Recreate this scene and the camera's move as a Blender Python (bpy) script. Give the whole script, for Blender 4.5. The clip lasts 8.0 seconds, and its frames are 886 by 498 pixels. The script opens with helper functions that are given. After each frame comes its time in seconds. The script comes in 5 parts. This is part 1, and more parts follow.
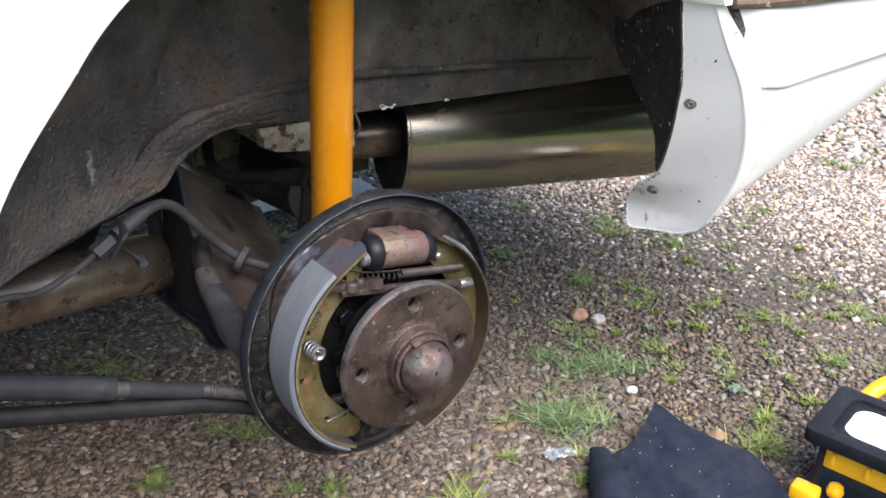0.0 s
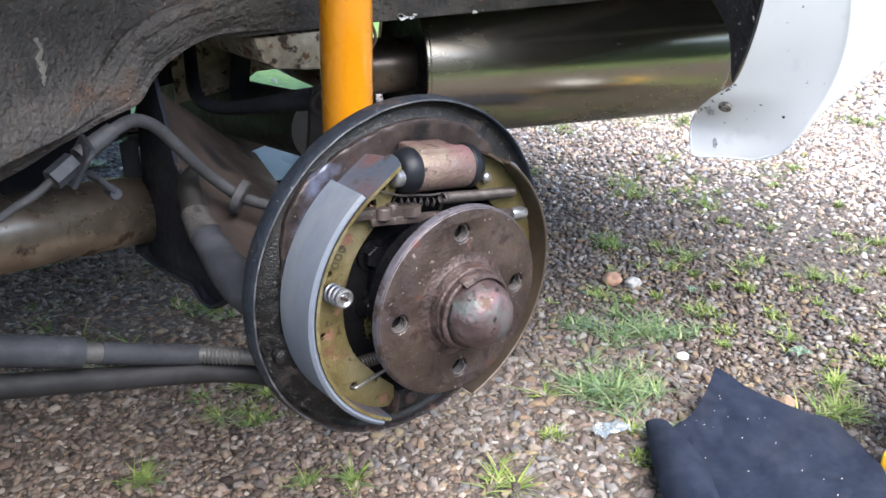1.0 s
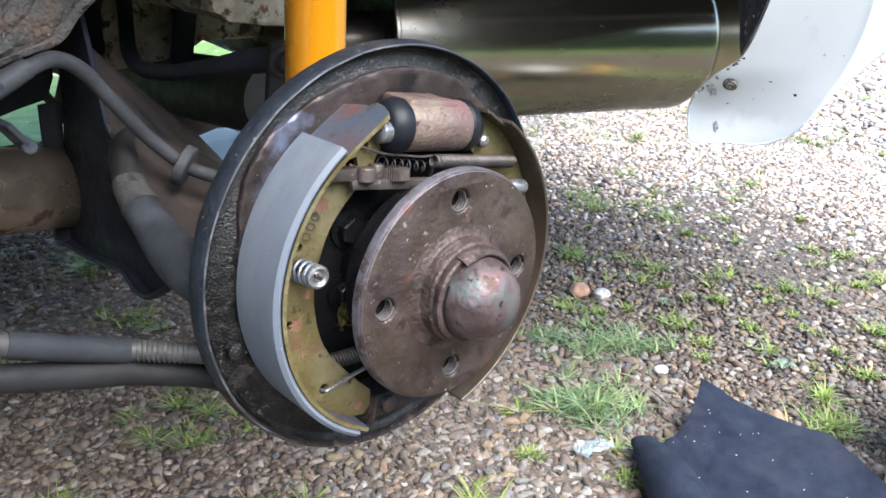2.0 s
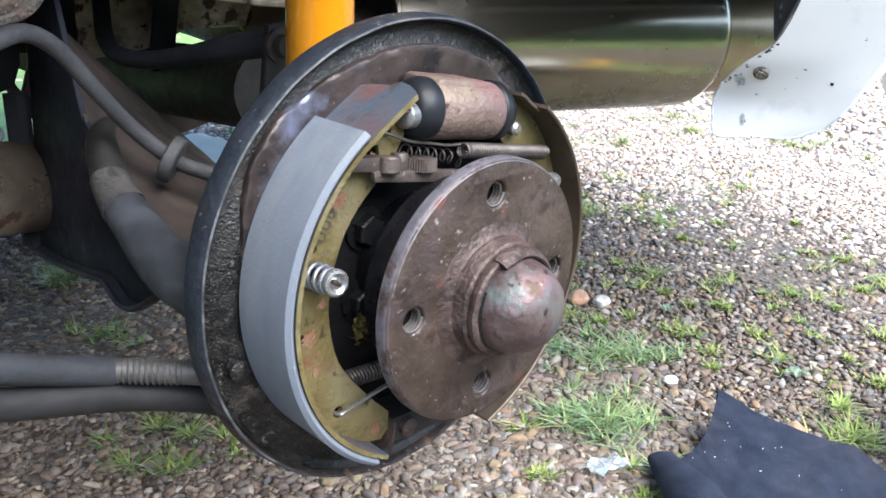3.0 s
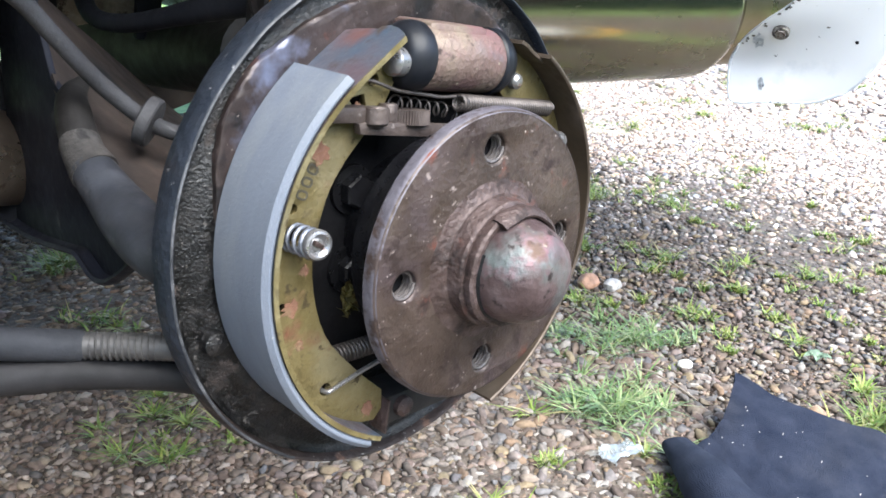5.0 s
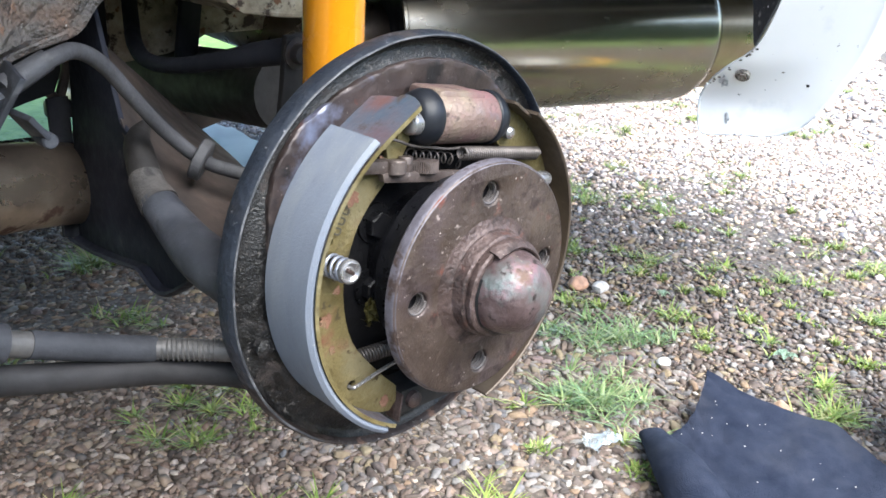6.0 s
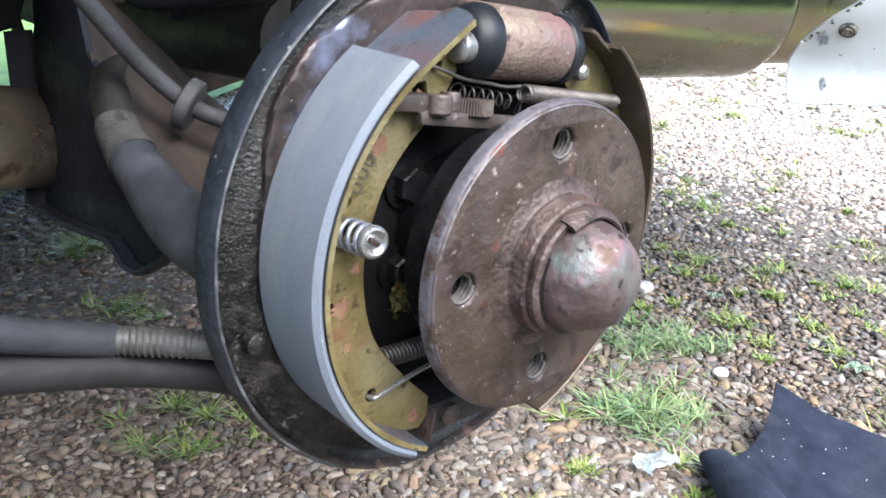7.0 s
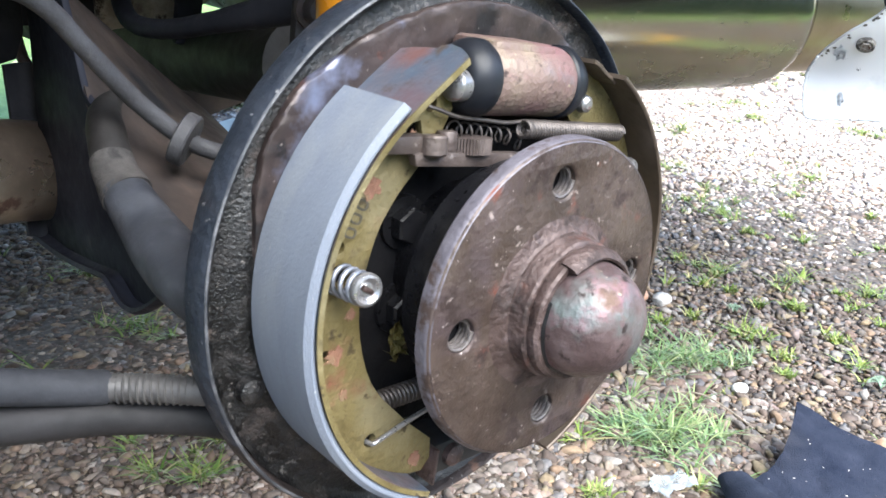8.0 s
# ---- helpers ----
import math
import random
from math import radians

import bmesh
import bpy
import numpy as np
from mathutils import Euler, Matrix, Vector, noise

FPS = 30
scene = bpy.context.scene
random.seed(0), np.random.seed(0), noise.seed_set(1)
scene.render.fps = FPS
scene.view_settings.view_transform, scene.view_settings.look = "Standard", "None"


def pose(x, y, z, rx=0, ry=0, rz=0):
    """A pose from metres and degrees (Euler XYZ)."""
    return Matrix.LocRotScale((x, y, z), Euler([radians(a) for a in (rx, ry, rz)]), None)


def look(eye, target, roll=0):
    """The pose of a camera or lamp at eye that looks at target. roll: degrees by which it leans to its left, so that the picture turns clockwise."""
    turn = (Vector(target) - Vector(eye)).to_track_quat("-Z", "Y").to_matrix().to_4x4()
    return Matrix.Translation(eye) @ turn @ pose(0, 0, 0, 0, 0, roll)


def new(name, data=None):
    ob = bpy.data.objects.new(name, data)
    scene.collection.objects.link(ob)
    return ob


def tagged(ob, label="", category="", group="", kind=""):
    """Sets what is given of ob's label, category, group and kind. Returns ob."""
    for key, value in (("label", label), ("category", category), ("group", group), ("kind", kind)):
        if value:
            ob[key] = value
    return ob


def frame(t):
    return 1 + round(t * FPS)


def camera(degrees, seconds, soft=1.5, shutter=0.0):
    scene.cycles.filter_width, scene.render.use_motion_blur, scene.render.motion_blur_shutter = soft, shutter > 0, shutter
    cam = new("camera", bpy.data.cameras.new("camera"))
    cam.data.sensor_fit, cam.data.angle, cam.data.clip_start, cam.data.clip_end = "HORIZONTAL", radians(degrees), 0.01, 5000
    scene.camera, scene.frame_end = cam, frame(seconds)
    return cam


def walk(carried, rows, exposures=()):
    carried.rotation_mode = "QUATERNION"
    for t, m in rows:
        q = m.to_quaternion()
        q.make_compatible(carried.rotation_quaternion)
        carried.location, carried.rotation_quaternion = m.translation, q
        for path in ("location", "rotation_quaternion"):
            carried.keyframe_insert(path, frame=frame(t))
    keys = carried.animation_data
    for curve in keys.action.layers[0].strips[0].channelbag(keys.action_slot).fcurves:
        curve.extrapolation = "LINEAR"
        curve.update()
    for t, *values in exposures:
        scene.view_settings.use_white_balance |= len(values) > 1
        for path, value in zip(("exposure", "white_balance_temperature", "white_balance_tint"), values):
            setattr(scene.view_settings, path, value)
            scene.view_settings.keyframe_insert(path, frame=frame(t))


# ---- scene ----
from mathutils.bvhtree import BVHTree

cam = camera(55.5, 8.0, soft=1.5)
cam.data.dof.use_dof = True
cam.data.dof.focus_distance, cam.data.dof.aperture_fstop = 0.56, 36.0
PATH = [
    (0, (-0.358, -0.492, 0.673), (0.77, 0.949, -0.133), 2.2),
    (0.5, (-0.334, -0.439, 0.618), (0.787, 1.009, -0.186), 1.2),
    (1, (-0.323, -0.379, 0.565), (0.827, 1.042, -0.246), 0.7),
    (1.5, (-0.328, -0.343, 0.539), (0.896, 1.029, -0.249), 2.0),
    (1.7, (-0.318, -0.328, 0.521), (0.932, 1.038, -0.235), 2.2),
    (2.8, (-0.286, -0.247, 0.468), (1.063, 1.039, -0.257), 4.2),
    (3, (-0.286, -0.244, 0.47), (1.056, 1.057, -0.244), 3.2),
    (3.5, (-0.279, -0.24, 0.46), (1.058, 1.069, -0.244), 1.3),
    (4, (-0.273, -0.241, 0.458), (1.07, 1.064, -0.245), 0.7),
    (4.5, (-0.261, -0.239, 0.444), (1.068, 1.076, -0.265), 1.9),
    (4.7, (-0.255, -0.23, 0.44), (1.068, 1.087, -0.279), 2.2),
    (5.8, (-0.309, -0.265, 0.484), (1.014, 1.04, -0.255), 2.9),
    (6, (-0.317, -0.279, 0.492), (1.003, 1.025, -0.255), 3.0),
    (6.5, (-0.278, -0.239, 0.464), (1.038, 1.072, -0.278), 4.0),
    (7, (-0.258, -0.201, 0.437), (1.035, 1.131, -0.306), 3.9),
    (7.5, (-0.243, -0.19, 0.434), (1.03, 1.162, -0.308), 3.4),
    (8, (-0.241, -0.195, 0.449), (1.015, 1.171, -0.296), 2.7),
]
walk(cam, [(t, look(eye, target, roll)) for t, eye, target, roll in PATH], [(0.0, 1.77, 6700, 10), (0.5, 2.00, 6500, 10), (1.0, 2.25, 6250, 9), (1.7, 2.33, 6180, 6), (3.0, 2.43, 6180, 6), (4.7, 2.50, 6180, 6), (6.0, 2.60, 6180, 6), (6.5, 2.43, 6180, 6), (7.0, 2.60, 6180, 6), (8.0, 2.74, 6180, 6)])

H = 0.305  # height of the wheel axis over the gravel

# ---- light ----
world = bpy.data.worlds.new("sky")
scene.world = world
world.use_nodes = True
wn = world.node_tree
sky = wn.nodes.new("ShaderNodeTexSky")
sky.sky_type = "NISHITA"
sky.sun_disc = False
SUN_EL, SUN_AZ = 54.0, 187.0  # azimuth clockwise from +y
sky.sun_elevation, sky.sun_rotation = radians(SUN_EL), radians(SUN_AZ)
sky.dust_density, sky.ozone_density = 2.0, 1.0
wn.nodes["Background"].inputs["Strength"].default_value = 0.15
wn.links.new(sky.outputs[0], wn.nodes["Background"].inputs["Color"])
sun = new("sun", bpy.data.lights.new("sun", "SUN"))
sun.data.energy, sun.data.angle, sun.data.color = 2.0, radians(55), (1.0, 0.965, 0.91)
az, el = radians(SUN_AZ), radians(SUN_EL)
sun.matrix_basis = look((3 * math.sin(az) * math.cos(el), 3 * math.cos(az) * math.cos(el), 3 * math.sin(el)), (0, 0, 0))


# ---- materials ----
def surf(name, cols, scale=30.0, rough=(0.5, 0.8), metal=0.0, bump=0.15, bump_scale=None, spots=(), coat=0.0, detail=6.0, stretch=(1, 1, 1), spec=0.5, dist=0.002):
    """A worn surface: a noise between cols, roughness between two values, spots of (colour, scale, threshold, roughness)."""
    m = bpy.data.materials.new(name)
    m.use_nodes = True
    t = m.node_tree
    b = t.nodes["Principled BSDF"]
    co = t.nodes.new("ShaderNodeTexCoord")
    mp = t.nodes.new("ShaderNodeMapping")
    mp.inputs["Scale"].default_value = stretch
    t.links.new(co.outputs["Object"], mp.inputs["Vector"])
    n = t.nodes.new("ShaderNodeTexNoise")
    n.inputs["Scale"].default_value, n.inputs["Detail"].default_value, n.inputs["Roughness"].default_value = scale, detail, 0.62
    t.links.new(mp.outputs[0], n.inputs["Vector"])
    r = t.nodes.new("ShaderNodeValToRGB")
    e = r.color_ramp.elements
    e[0].position, e[1].position = 0.30, 0.70
    e[0].color, e[1].color = (*cols[0], 1), (*cols[-1], 1)
    for k, c in enumerate(cols[1:-1]):
        e.new(0.30 + 0.40 * (k + 1) / (len(cols) - 1)).color = (*c, 1)
    t.links.new(n.outputs["Fac"], r.inputs["Fac"])
    colour = r.outputs["Color"]
    rg = t.nodes.new("ShaderNodeMapRange")
    rg.inputs["From Min"].default_value, rg.inputs["From Max"].default_value = 0.3, 0.7
    rg.inputs["To Min"].default_value, rg.inputs["To Max"].default_value = rough
    n2 = t.nodes.new("ShaderNodeTexNoise")
    n2.inputs["Scale"].default_value, n2.inputs["Detail"].default_value = scale * 3.7, 5.0
    t.links.new(mp.outputs[0], n2.inputs["Vector"])
    t.links.new(n2.outputs["Fac"], rg.inputs["Value"])
    roughness = rg.outputs[0]
    for c, sc, th, ro, *soft in spots:
        s = t.nodes.new("ShaderNodeTexNoise")
        s.inputs["Scale"].default_value, s.inputs["Detail"].default_value, s.inputs["Roughness"].default_value = sc, 5.0, 0.6
        t.links.new(mp.outputs[0], s.inputs["Vector"])
        q = t.nodes.new("ShaderNodeMapRange")
        q.inputs["From Min"].default_value, q.inputs["From Max"].default_value = th, th + (soft[0] if soft else 0.05)
        t.links.new(s.outputs["Fac"], q.inputs["Value"])
        x = t.nodes.new("ShaderNodeMix")
        x.data_type = "RGBA"
        t.links.new(q.outputs[0], x.inputs["Factor"])
        t.links.new(colour, x.inputs["A"])
        x.inputs["B"].default_value = (*c, 1)
        colour = x.outputs["Result"]
        y = t.nodes.new("ShaderNodeMix")
        t.links.new(q.outputs[0], y.inputs["Factor"])
        t.links.new(roughness, y.inputs["A"])
        y.inputs["B"].default_value = ro
        roughness = y.outputs["Result"]
    t.links.new(colour, b.inputs["Base Color"])
    t.links.new(roughness, b.inputs["Roughness"])
    b.inputs["Metallic"].default_value = metal
    b.inputs["Coat Weight"].default_value = coat
    b.inputs["Coat Roughness"].default_value = 0.12
    b.inputs["Specular IOR Level"].default_value = spec
    if bump:
        bp = t.nodes.new("ShaderNodeBump")
        bp.inputs["Strength"].default_value, bp.inputs["Distance"].default_value = bump, dist
        n3 = t.nodes.new("ShaderNodeTexNoise")
        n3.inputs["Scale"].default_value, n3.inputs["Detail"].default_value = bump_scale or scale * 6, 6.0
        t.links.new(mp.outputs[0], n3.inputs["Vector"])
        t.links.new(n3.outputs["Fac"], bp.inputs["Height"])
        t.links.new(bp.outputs[0], b.inputs["Normal"])
    return m


def island(name, cols, rough=0.7, noise_scale=250.0, spec=0.4, bump=0.3, trans=0.0):
    """Many small pieces in one mesh, each with a colour of its own."""
    m = bpy.data.materials.new(name)
    m.use_nodes = True
    t = m.node_tree
    b = t.nodes["Principled BSDF"]
    g = t.nodes.new("ShaderNodeNewGeometry")
    r = t.nodes.new("ShaderNodeValToRGB")
    r.color_ramp.interpolation = "LINEAR"
    e = r.color_ramp.elements
    e[0].position, e[1].position = 0.0, 1.0
    e[0].color, e[1].color = (*cols[0], 1), (*cols[-1], 1)
    for k, c in enumerate(cols[1:-1]):
        e.new((k + 1) / (len(cols) - 1)).color = (*c, 1)
    t.links.new(g.outputs["Random Per Island"], r.inputs["Fac"])
    co = t.nodes.new("ShaderNodeTexCoord")
    n = t.nodes.new("ShaderNodeTexNoise")
    n.inputs["Scale"].default_value, n.inputs["Detail"].default_value = noise_scale, 4.0
    t.links.new(co.outputs["Object"], n.inputs["Vector"])
    q = t.nodes.new("ShaderNodeMapRange")
    q.inputs["From Min"].default_value, q.inputs["From Max"].default_value = 0.3, 0.7
    q.inputs["To Min"].default_value, q.inputs["To Max"].default_value = 0.72, 1.2
    t.links.new(n.outputs["Fac"], q.inputs["Value"])
    x = t.nodes.new("ShaderNodeMix")
    x.data_type, x.blend_type = "RGBA", "MULTIPLY"
    x.inputs["Factor"].default_value = 1.0
    t.links.new(r.outputs["Color"], x.inputs["A"])
    t.links.new(q.outputs[0], x.inputs["B"])
    t.links.new(x.outputs["Result"], b.inputs["Base Color"])
    b.inputs["Roughness"].default_value, b.inputs["Specular IOR Level"].default_value = rough, spec
    if trans:
        b.inputs["Subsurface Weight"].default_value = trans
        b.inputs["Subsurface Radius"].default_value = (0.002, 0.003, 0.001)
    if bump:
        bp = t.nodes.new("ShaderNodeBump")
        bp.inputs["Strength"].default_value, bp.inputs["Distance"].default_value = bump, 0.001
        t.links.new(n.outputs["Fac"], bp.inputs["Height"])
        t.links.new(bp.outputs[0], b.inputs["Normal"])
    return m


M_WHITE = surf("white_car_paint", [(0.78, 0.79, 0.79), (0.82, 0.82, 0.81)], 4, (0.28, 0.4), bump=0, coat=0.5, spots=[((0.12, 0.12, 0.11), 190, 0.715, 0.7), ((0.55, 0.57, 0.58), 30, 0.70, 0.6, 0.1)])
M_LINER = surf("black_underseal", [(0.03673, 0.03338, 0.03338), (0.08681, 0.0768, 0.07177), (0.1536, 0.1336, 0.1202)], 16, (0.5, 0.85), bump=1.0, bump_scale=230, dist=0.006, detail=10, spots=[((0.1752, 0.1035, 0.07012), 20, 0.57, 0.85, 0.18), ((0.04006, 0.04174, 0.0484), 9, 0.55, 0.6, 0.15), ((0.02671, 0.02504, 0.02504), 80, 0.60, 0.85, 0.12), ((0.217, 0.1252, 0.08346), 140, 0.635, 0.85, 0.06), ((1.002, 0.9682, 0.9181), 150, 0.70, 0.8)])
M_WALL = surf("weathered_grey_underseal", [(0.06023, 0.05204, 0.04658), (0.118, 0.103, 0.09067), (0.1985, 0.1752, 0.1534)], 18, (0.5, 0.85), bump=1.0, bump_scale=190, dist=0.006, detail=11, spots=[((0.04224, 0.03541, 0.03268), 12, 0.53, 0.7, 0.12), ((0.1494, 0.0811, 0.04832), 26, 0.60, 0.85, 0.12), ((0.0264, 0.02367, 0.0223), 90, 0.60, 0.85, 0.08), ((0.4323, 0.3914, 0.3367), 200, 0.68, 0.8)])
M_SPECK = surf("chipped_black_edge", [(0.014, 0.015, 0.018), (0.034, 0.035, 0.040)], 30, (0.5, 0.8), bump=0.8, bump_scale=160, dist=0.004, spots=[((0.62, 0.60, 0.56), 130, 0.655, 0.8, 0.03), ((0.20, 0.19, 0.18), 60, 0.64, 0.8, 0.08)])
M_BUMPER = surf("chipped_white_bumper", [(0.80, 0.81, 0.82), (0.85, 0.85, 0.85)], 9, (0.3, 0.45), bump=0.05, coat=0.4, spots=[((0.70, 0.72, 0.74), 26, 0.60, 0.6, 0.14), ((0.42, 0.44, 0.47), 24, 0.66, 0.7, 0.10), ((0.03, 0.03, 0.028), 150, 0.695, 0.7, 0.02)])
M_WORN = surf("scraped_primer", [(0.09, 0.083, 0.075), (0.19, 0.175, 0.155), (0.30, 0.28, 0.25)], 120, (0.7, 0.9), bump=0.6, bump_scale=500, spots=[((0.05, 0.045, 0.042), 160, 0.56, 0.9, 0.06)])
M_FLOOR = surf("dirty_cream_steel", [(0.085, 0.062, 0.042), (0.27, 0.235, 0.175), (0.45, 0.41, 0.33)], 40, (0.6, 0.9), bump=0.5, detail=9, spots=[((0.040, 0.027, 0.019), 60, 0.555, 0.9, 0.06), ((0.13, 0.06, 0.03), 90, 0.60, 0.9, 0.06)])
M_RUST = surf("rusted_iron", [(0.02138, 0.01258, 0.01082), (0.04757, 0.02997, 0.02645), (0.09381, 0.06653, 0.06125)], 60, (0.42, 0.72), metal=0.35, bump=0.6, bump_scale=380, detail=10, spots=[((0.1137, 0.08726, 0.08902), 30, 0.57, 0.45, 0.2), ((0.0148, 0.008644, 0.007764), 95, 0.57, 0.8, 0.1), ((0.08767, 0.03223, 0.02167), 70, 0.62, 0.8, 0.12), ((0.227, 0.183, 0.1654), 300, 0.67, 0.6)])
M_FLANGE = surf("worn_hub_steel", [(0.02177, 0.01409, 0.01121), (0.04171, 0.02827, 0.02251), (0.07466, 0.05354, 0.04586)], 24, (0.36, 0.62), metal=0.35, bump=0.45, bump_scale=330, detail=12, spots=[((0.0579, 0.04446, 0.03102), 12, 0.53, 0.5, 0.2), ((0.0513, 0.03594, 0.03978), 17, 0.55, 0.45, 0.16), ((0.01706, 0.008416, 0.006496), 75, 0.555, 0.8, 0.10), ((0.105, 0.03014, 0.01862), 46, 0.625, 0.8, 0.10), ((0.1968, 0.1584, 0.144), 170, 0.665, 0.55, 0.06), ((0.3261, 0.2781, 0.2589), 420, 0.675, 0.6)])
M_HOLE = surf("scratched_thread_steel", [(0.05625, 0.0465, 0.0435), (0.1425, 0.129, 0.126)], 120, (0.35, 0.55), metal=0.45, bump=0.2, bump_scale=500)
M_EDGE = surf("bare_worn_edge", [(0.06, 0.054, 0.0648), (0.111, 0.1032, 0.123)], 70, (0.45, 0.65), metal=0.35, bump=0.4, bump_scale=300, spots=[((0.033, 0.0204, 0.0168), 80, 0.54, 0.7, 0.1)])
M_CAP = surf("tarnished_grease_cap", [(0.03486, 0.02106, 0.02106), (0.08075, 0.05499, 0.05499), (0.1268, 0.09641, 0.09641)], 42, (0.34, 0.58), metal=0.4, bump=0.35, bump_scale=300, detail=11, spots=[((0.0949, 0.1078, 0.1041), 24, 0.545, 0.5, 0.12), ((0.1251, 0.06802, 0.07538), 50, 0.57, 0.55, 0.12), ((0.01501, 0.008566, 0.007646), 110, 0.60, 0.75, 0.08), ((0.2449, 0.1989, 0.1621), 260, 0.67, 0.5), ((0.08314, 0.05186, 0.03714), 48, 0.61, 0.7, 0.1)])
M_PLATE = surf("dirty_black_backing_plate", [(0.001897, 0.002276, 0.003035), (0.005692, 0.005313, 0.005692), (0.01745, 0.0148, 0.01442)], 80, (0.35, 0.8), metal=0.1, bump=0.5, bump_scale=700, detail=14, spots=[((0.03794, 0.02808, 0.02504), 38, 0.59, 0.85, 0.10), ((0.001518, 0.001518, 0.001897), 110, 0.52, 0.4, 0.05), ((0.06451, 0.05881, 0.05618), 260, 0.625, 0.6, 0.05), ((0.1214, 0.1176, 0.1138), 330, 0.68, 0.5)])
M_RIM = surf("black_painted_rim", [(0.007, 0.010, 0.016), (0.020, 0.025, 0.036)], 50, (0.4, 0.7), metal=0.0, bump=0.5, bump_scale=260, spec=0.35, spots=[((0.026, 0.022, 0.022), 14, 0.56, 0.75, 0.10), ((0.18, 0.18, 0.19), 230, 0.66, 0.6)])
M_RIM_RUST = surf("rusted_black_rim", [(0.008, 0.007, 0.008), (0.024, 0.018, 0.017), (0.050, 0.036, 0.032)], 40, (0.5, 0.8), metal=0.1, bump=0.6, bump_scale=260, spec=0.3, spots=[((0.10, 0.060, 0.045), 70, 0.62, 0.8, 0.08), ((0.18, 0.17, 0.17), 230, 0.67, 0.6)])
M_SCUFF = surf("scuffed_paint_line", [(0.010, 0.012, 0.016), (0.034, 0.036, 0.042), (0.12, 0.12, 0.13)], 60, (0.5, 0.75), bump=0.3, bump_scale=300, spots=[((0.010, 0.012, 0.016), 25, 0.52, 0.6, 0.1)])
M_PLATE_IN = surf("brown_rusty_plate", [(0.0144, 0.0096, 0.0088), (0.0336, 0.024, 0.0224), (0.0704, 0.0528, 0.0496)], 34, (0.3, 0.65), metal=0.35, bump=0.35, detail=10, spots=[((0.0096, 0.008, 0.0088), 38, 0.56, 0.5, 0.08), ((0.12, 0.132, 0.192), 20, 0.575, 0.35, 0.12), ((0.088, 0.036, 0.0264), 60, 0.63, 0.8, 0.1), ((0.224, 0.192, 0.176), 300, 0.67, 0.6)])
M_LINING = surf("grey_friction_lining", [(0.08928, 0.1029, 0.1304), (0.1154, 0.132, 0.1656)], 16, (0.72, 0.9), bump=0.25, bump_scale=600, stretch=(1, 3, 1), spots=[((0.140, 0.151, 0.168), 9, 0.55, 0.8, 0.2), ((0.20, 0.205, 0.215), 420, 0.66, 0.8), ((0.072, 0.078, 0.088), 45, 0.64, 0.8, 0.1)])
M_WEB = surf("yellow_passivated_steel", [(0.072, 0.055, 0.020), (0.140, 0.112, 0.047), (0.215, 0.180, 0.100)], 34, (0.34, 0.6), metal=0.35, bump=0.4, bump_scale=420, detail=10, spots=[((0.165, 0.146, 0.088), 16, 0.55, 0.5, 0.2), ((0.120, 0.050, 0.026), 26, 0.62, 0.85, 0.10), ((0.050, 0.036, 0.016), 130, 0.60, 0.7, 0.06), ((0.030, 0.024, 0.012), 22, 0.655, 0.6, 0.08)])
M_MARK = surf("faded_stamp_ink", [(0.030, 0.026, 0.018), (0.065, 0.055, 0.035)], 200, (0.6, 0.8), bump=0)
M_RUST_SPOT = surf("rust_bloom", [(0.1022, 0.04696, 0.02897), (0.1434, 0.06836, 0.04136), (0.1427, 0.1127, 0.05873)], 90, (0.75, 0.95), bump=0.4, detail=9)
M_TABLE = surf("heat_tinted_steel", [(0.112, 0.070, 0.078), (0.090, 0.092, 0.116), (0.058, 0.090, 0.130)], 44, (0.32, 0.55), metal=0.4, bump=0.2, spots=[((0.135, 0.070, 0.066), 34, 0.56, 0.55, 0.14), ((0.080, 0.108, 0.086), 24, 0.57, 0.5, 0.15), ((0.065, 0.048, 0.040), 60, 0.60, 0.6, 0.1), ((0.30, 0.26, 0.20), 260, 0.67, 0.6)])
M_TABLE_DARK = surf("brown_oiled_steel", [(0.060, 0.045, 0.035), (0.10, 0.078, 0.060)], 50, (0.4, 0.6), metal=0.55, bump=0.1)
M_CYL = surf("copper_toned_cast_iron", [(0.0792, 0.04576, 0.04136), (0.132, 0.09152, 0.07744), (0.1804, 0.1452, 0.1038)], 30, (0.45, 0.72), metal=0.3, bump=0.5, bump_scale=420, detail=10, spots=[((0.1452, 0.07568, 0.07744), 26, 0.53, 0.7, 0.14), ((0.1188, 0.1144, 0.1276), 34, 0.58, 0.55, 0.14), ((0.0352, 0.02288, 0.02024), 110, 0.60, 0.8, 0.08), ((0.2816, 0.2376, 0.176), 300, 0.66, 0.7)])
M_RUBBER = surf("black_rubber", [(0.005, 0.006, 0.008), (0.011, 0.012, 0.016)], 40, (0.36, 0.5), bump=0.05, spec=0.22)
M_HOSE = surf("dusty_grey_rubber_hose", [(0.022, 0.022, 0.025), (0.055, 0.055, 0.061)], 40, (0.55, 0.8), bump=0.25, bump_scale=500, spots=[((0.10, 0.095, 0.09), 50, 0.62, 0.85, 0.1)])
M_GREASE = surf("greasy_black_iron", [(0.003, 0.003, 0.004), (0.008, 0.008, 0.009)], 70, (0.2, 0.5), metal=0.0, bump=0.5, bump_scale=130, spec=0.22)
M_PIT = surf("dull_greasy_black", [(0.003, 0.003, 0.004), (0.007, 0.007, 0.008)], 60, (0.5, 0.8), bump=0.6, bump_scale=130, spec=0.1)
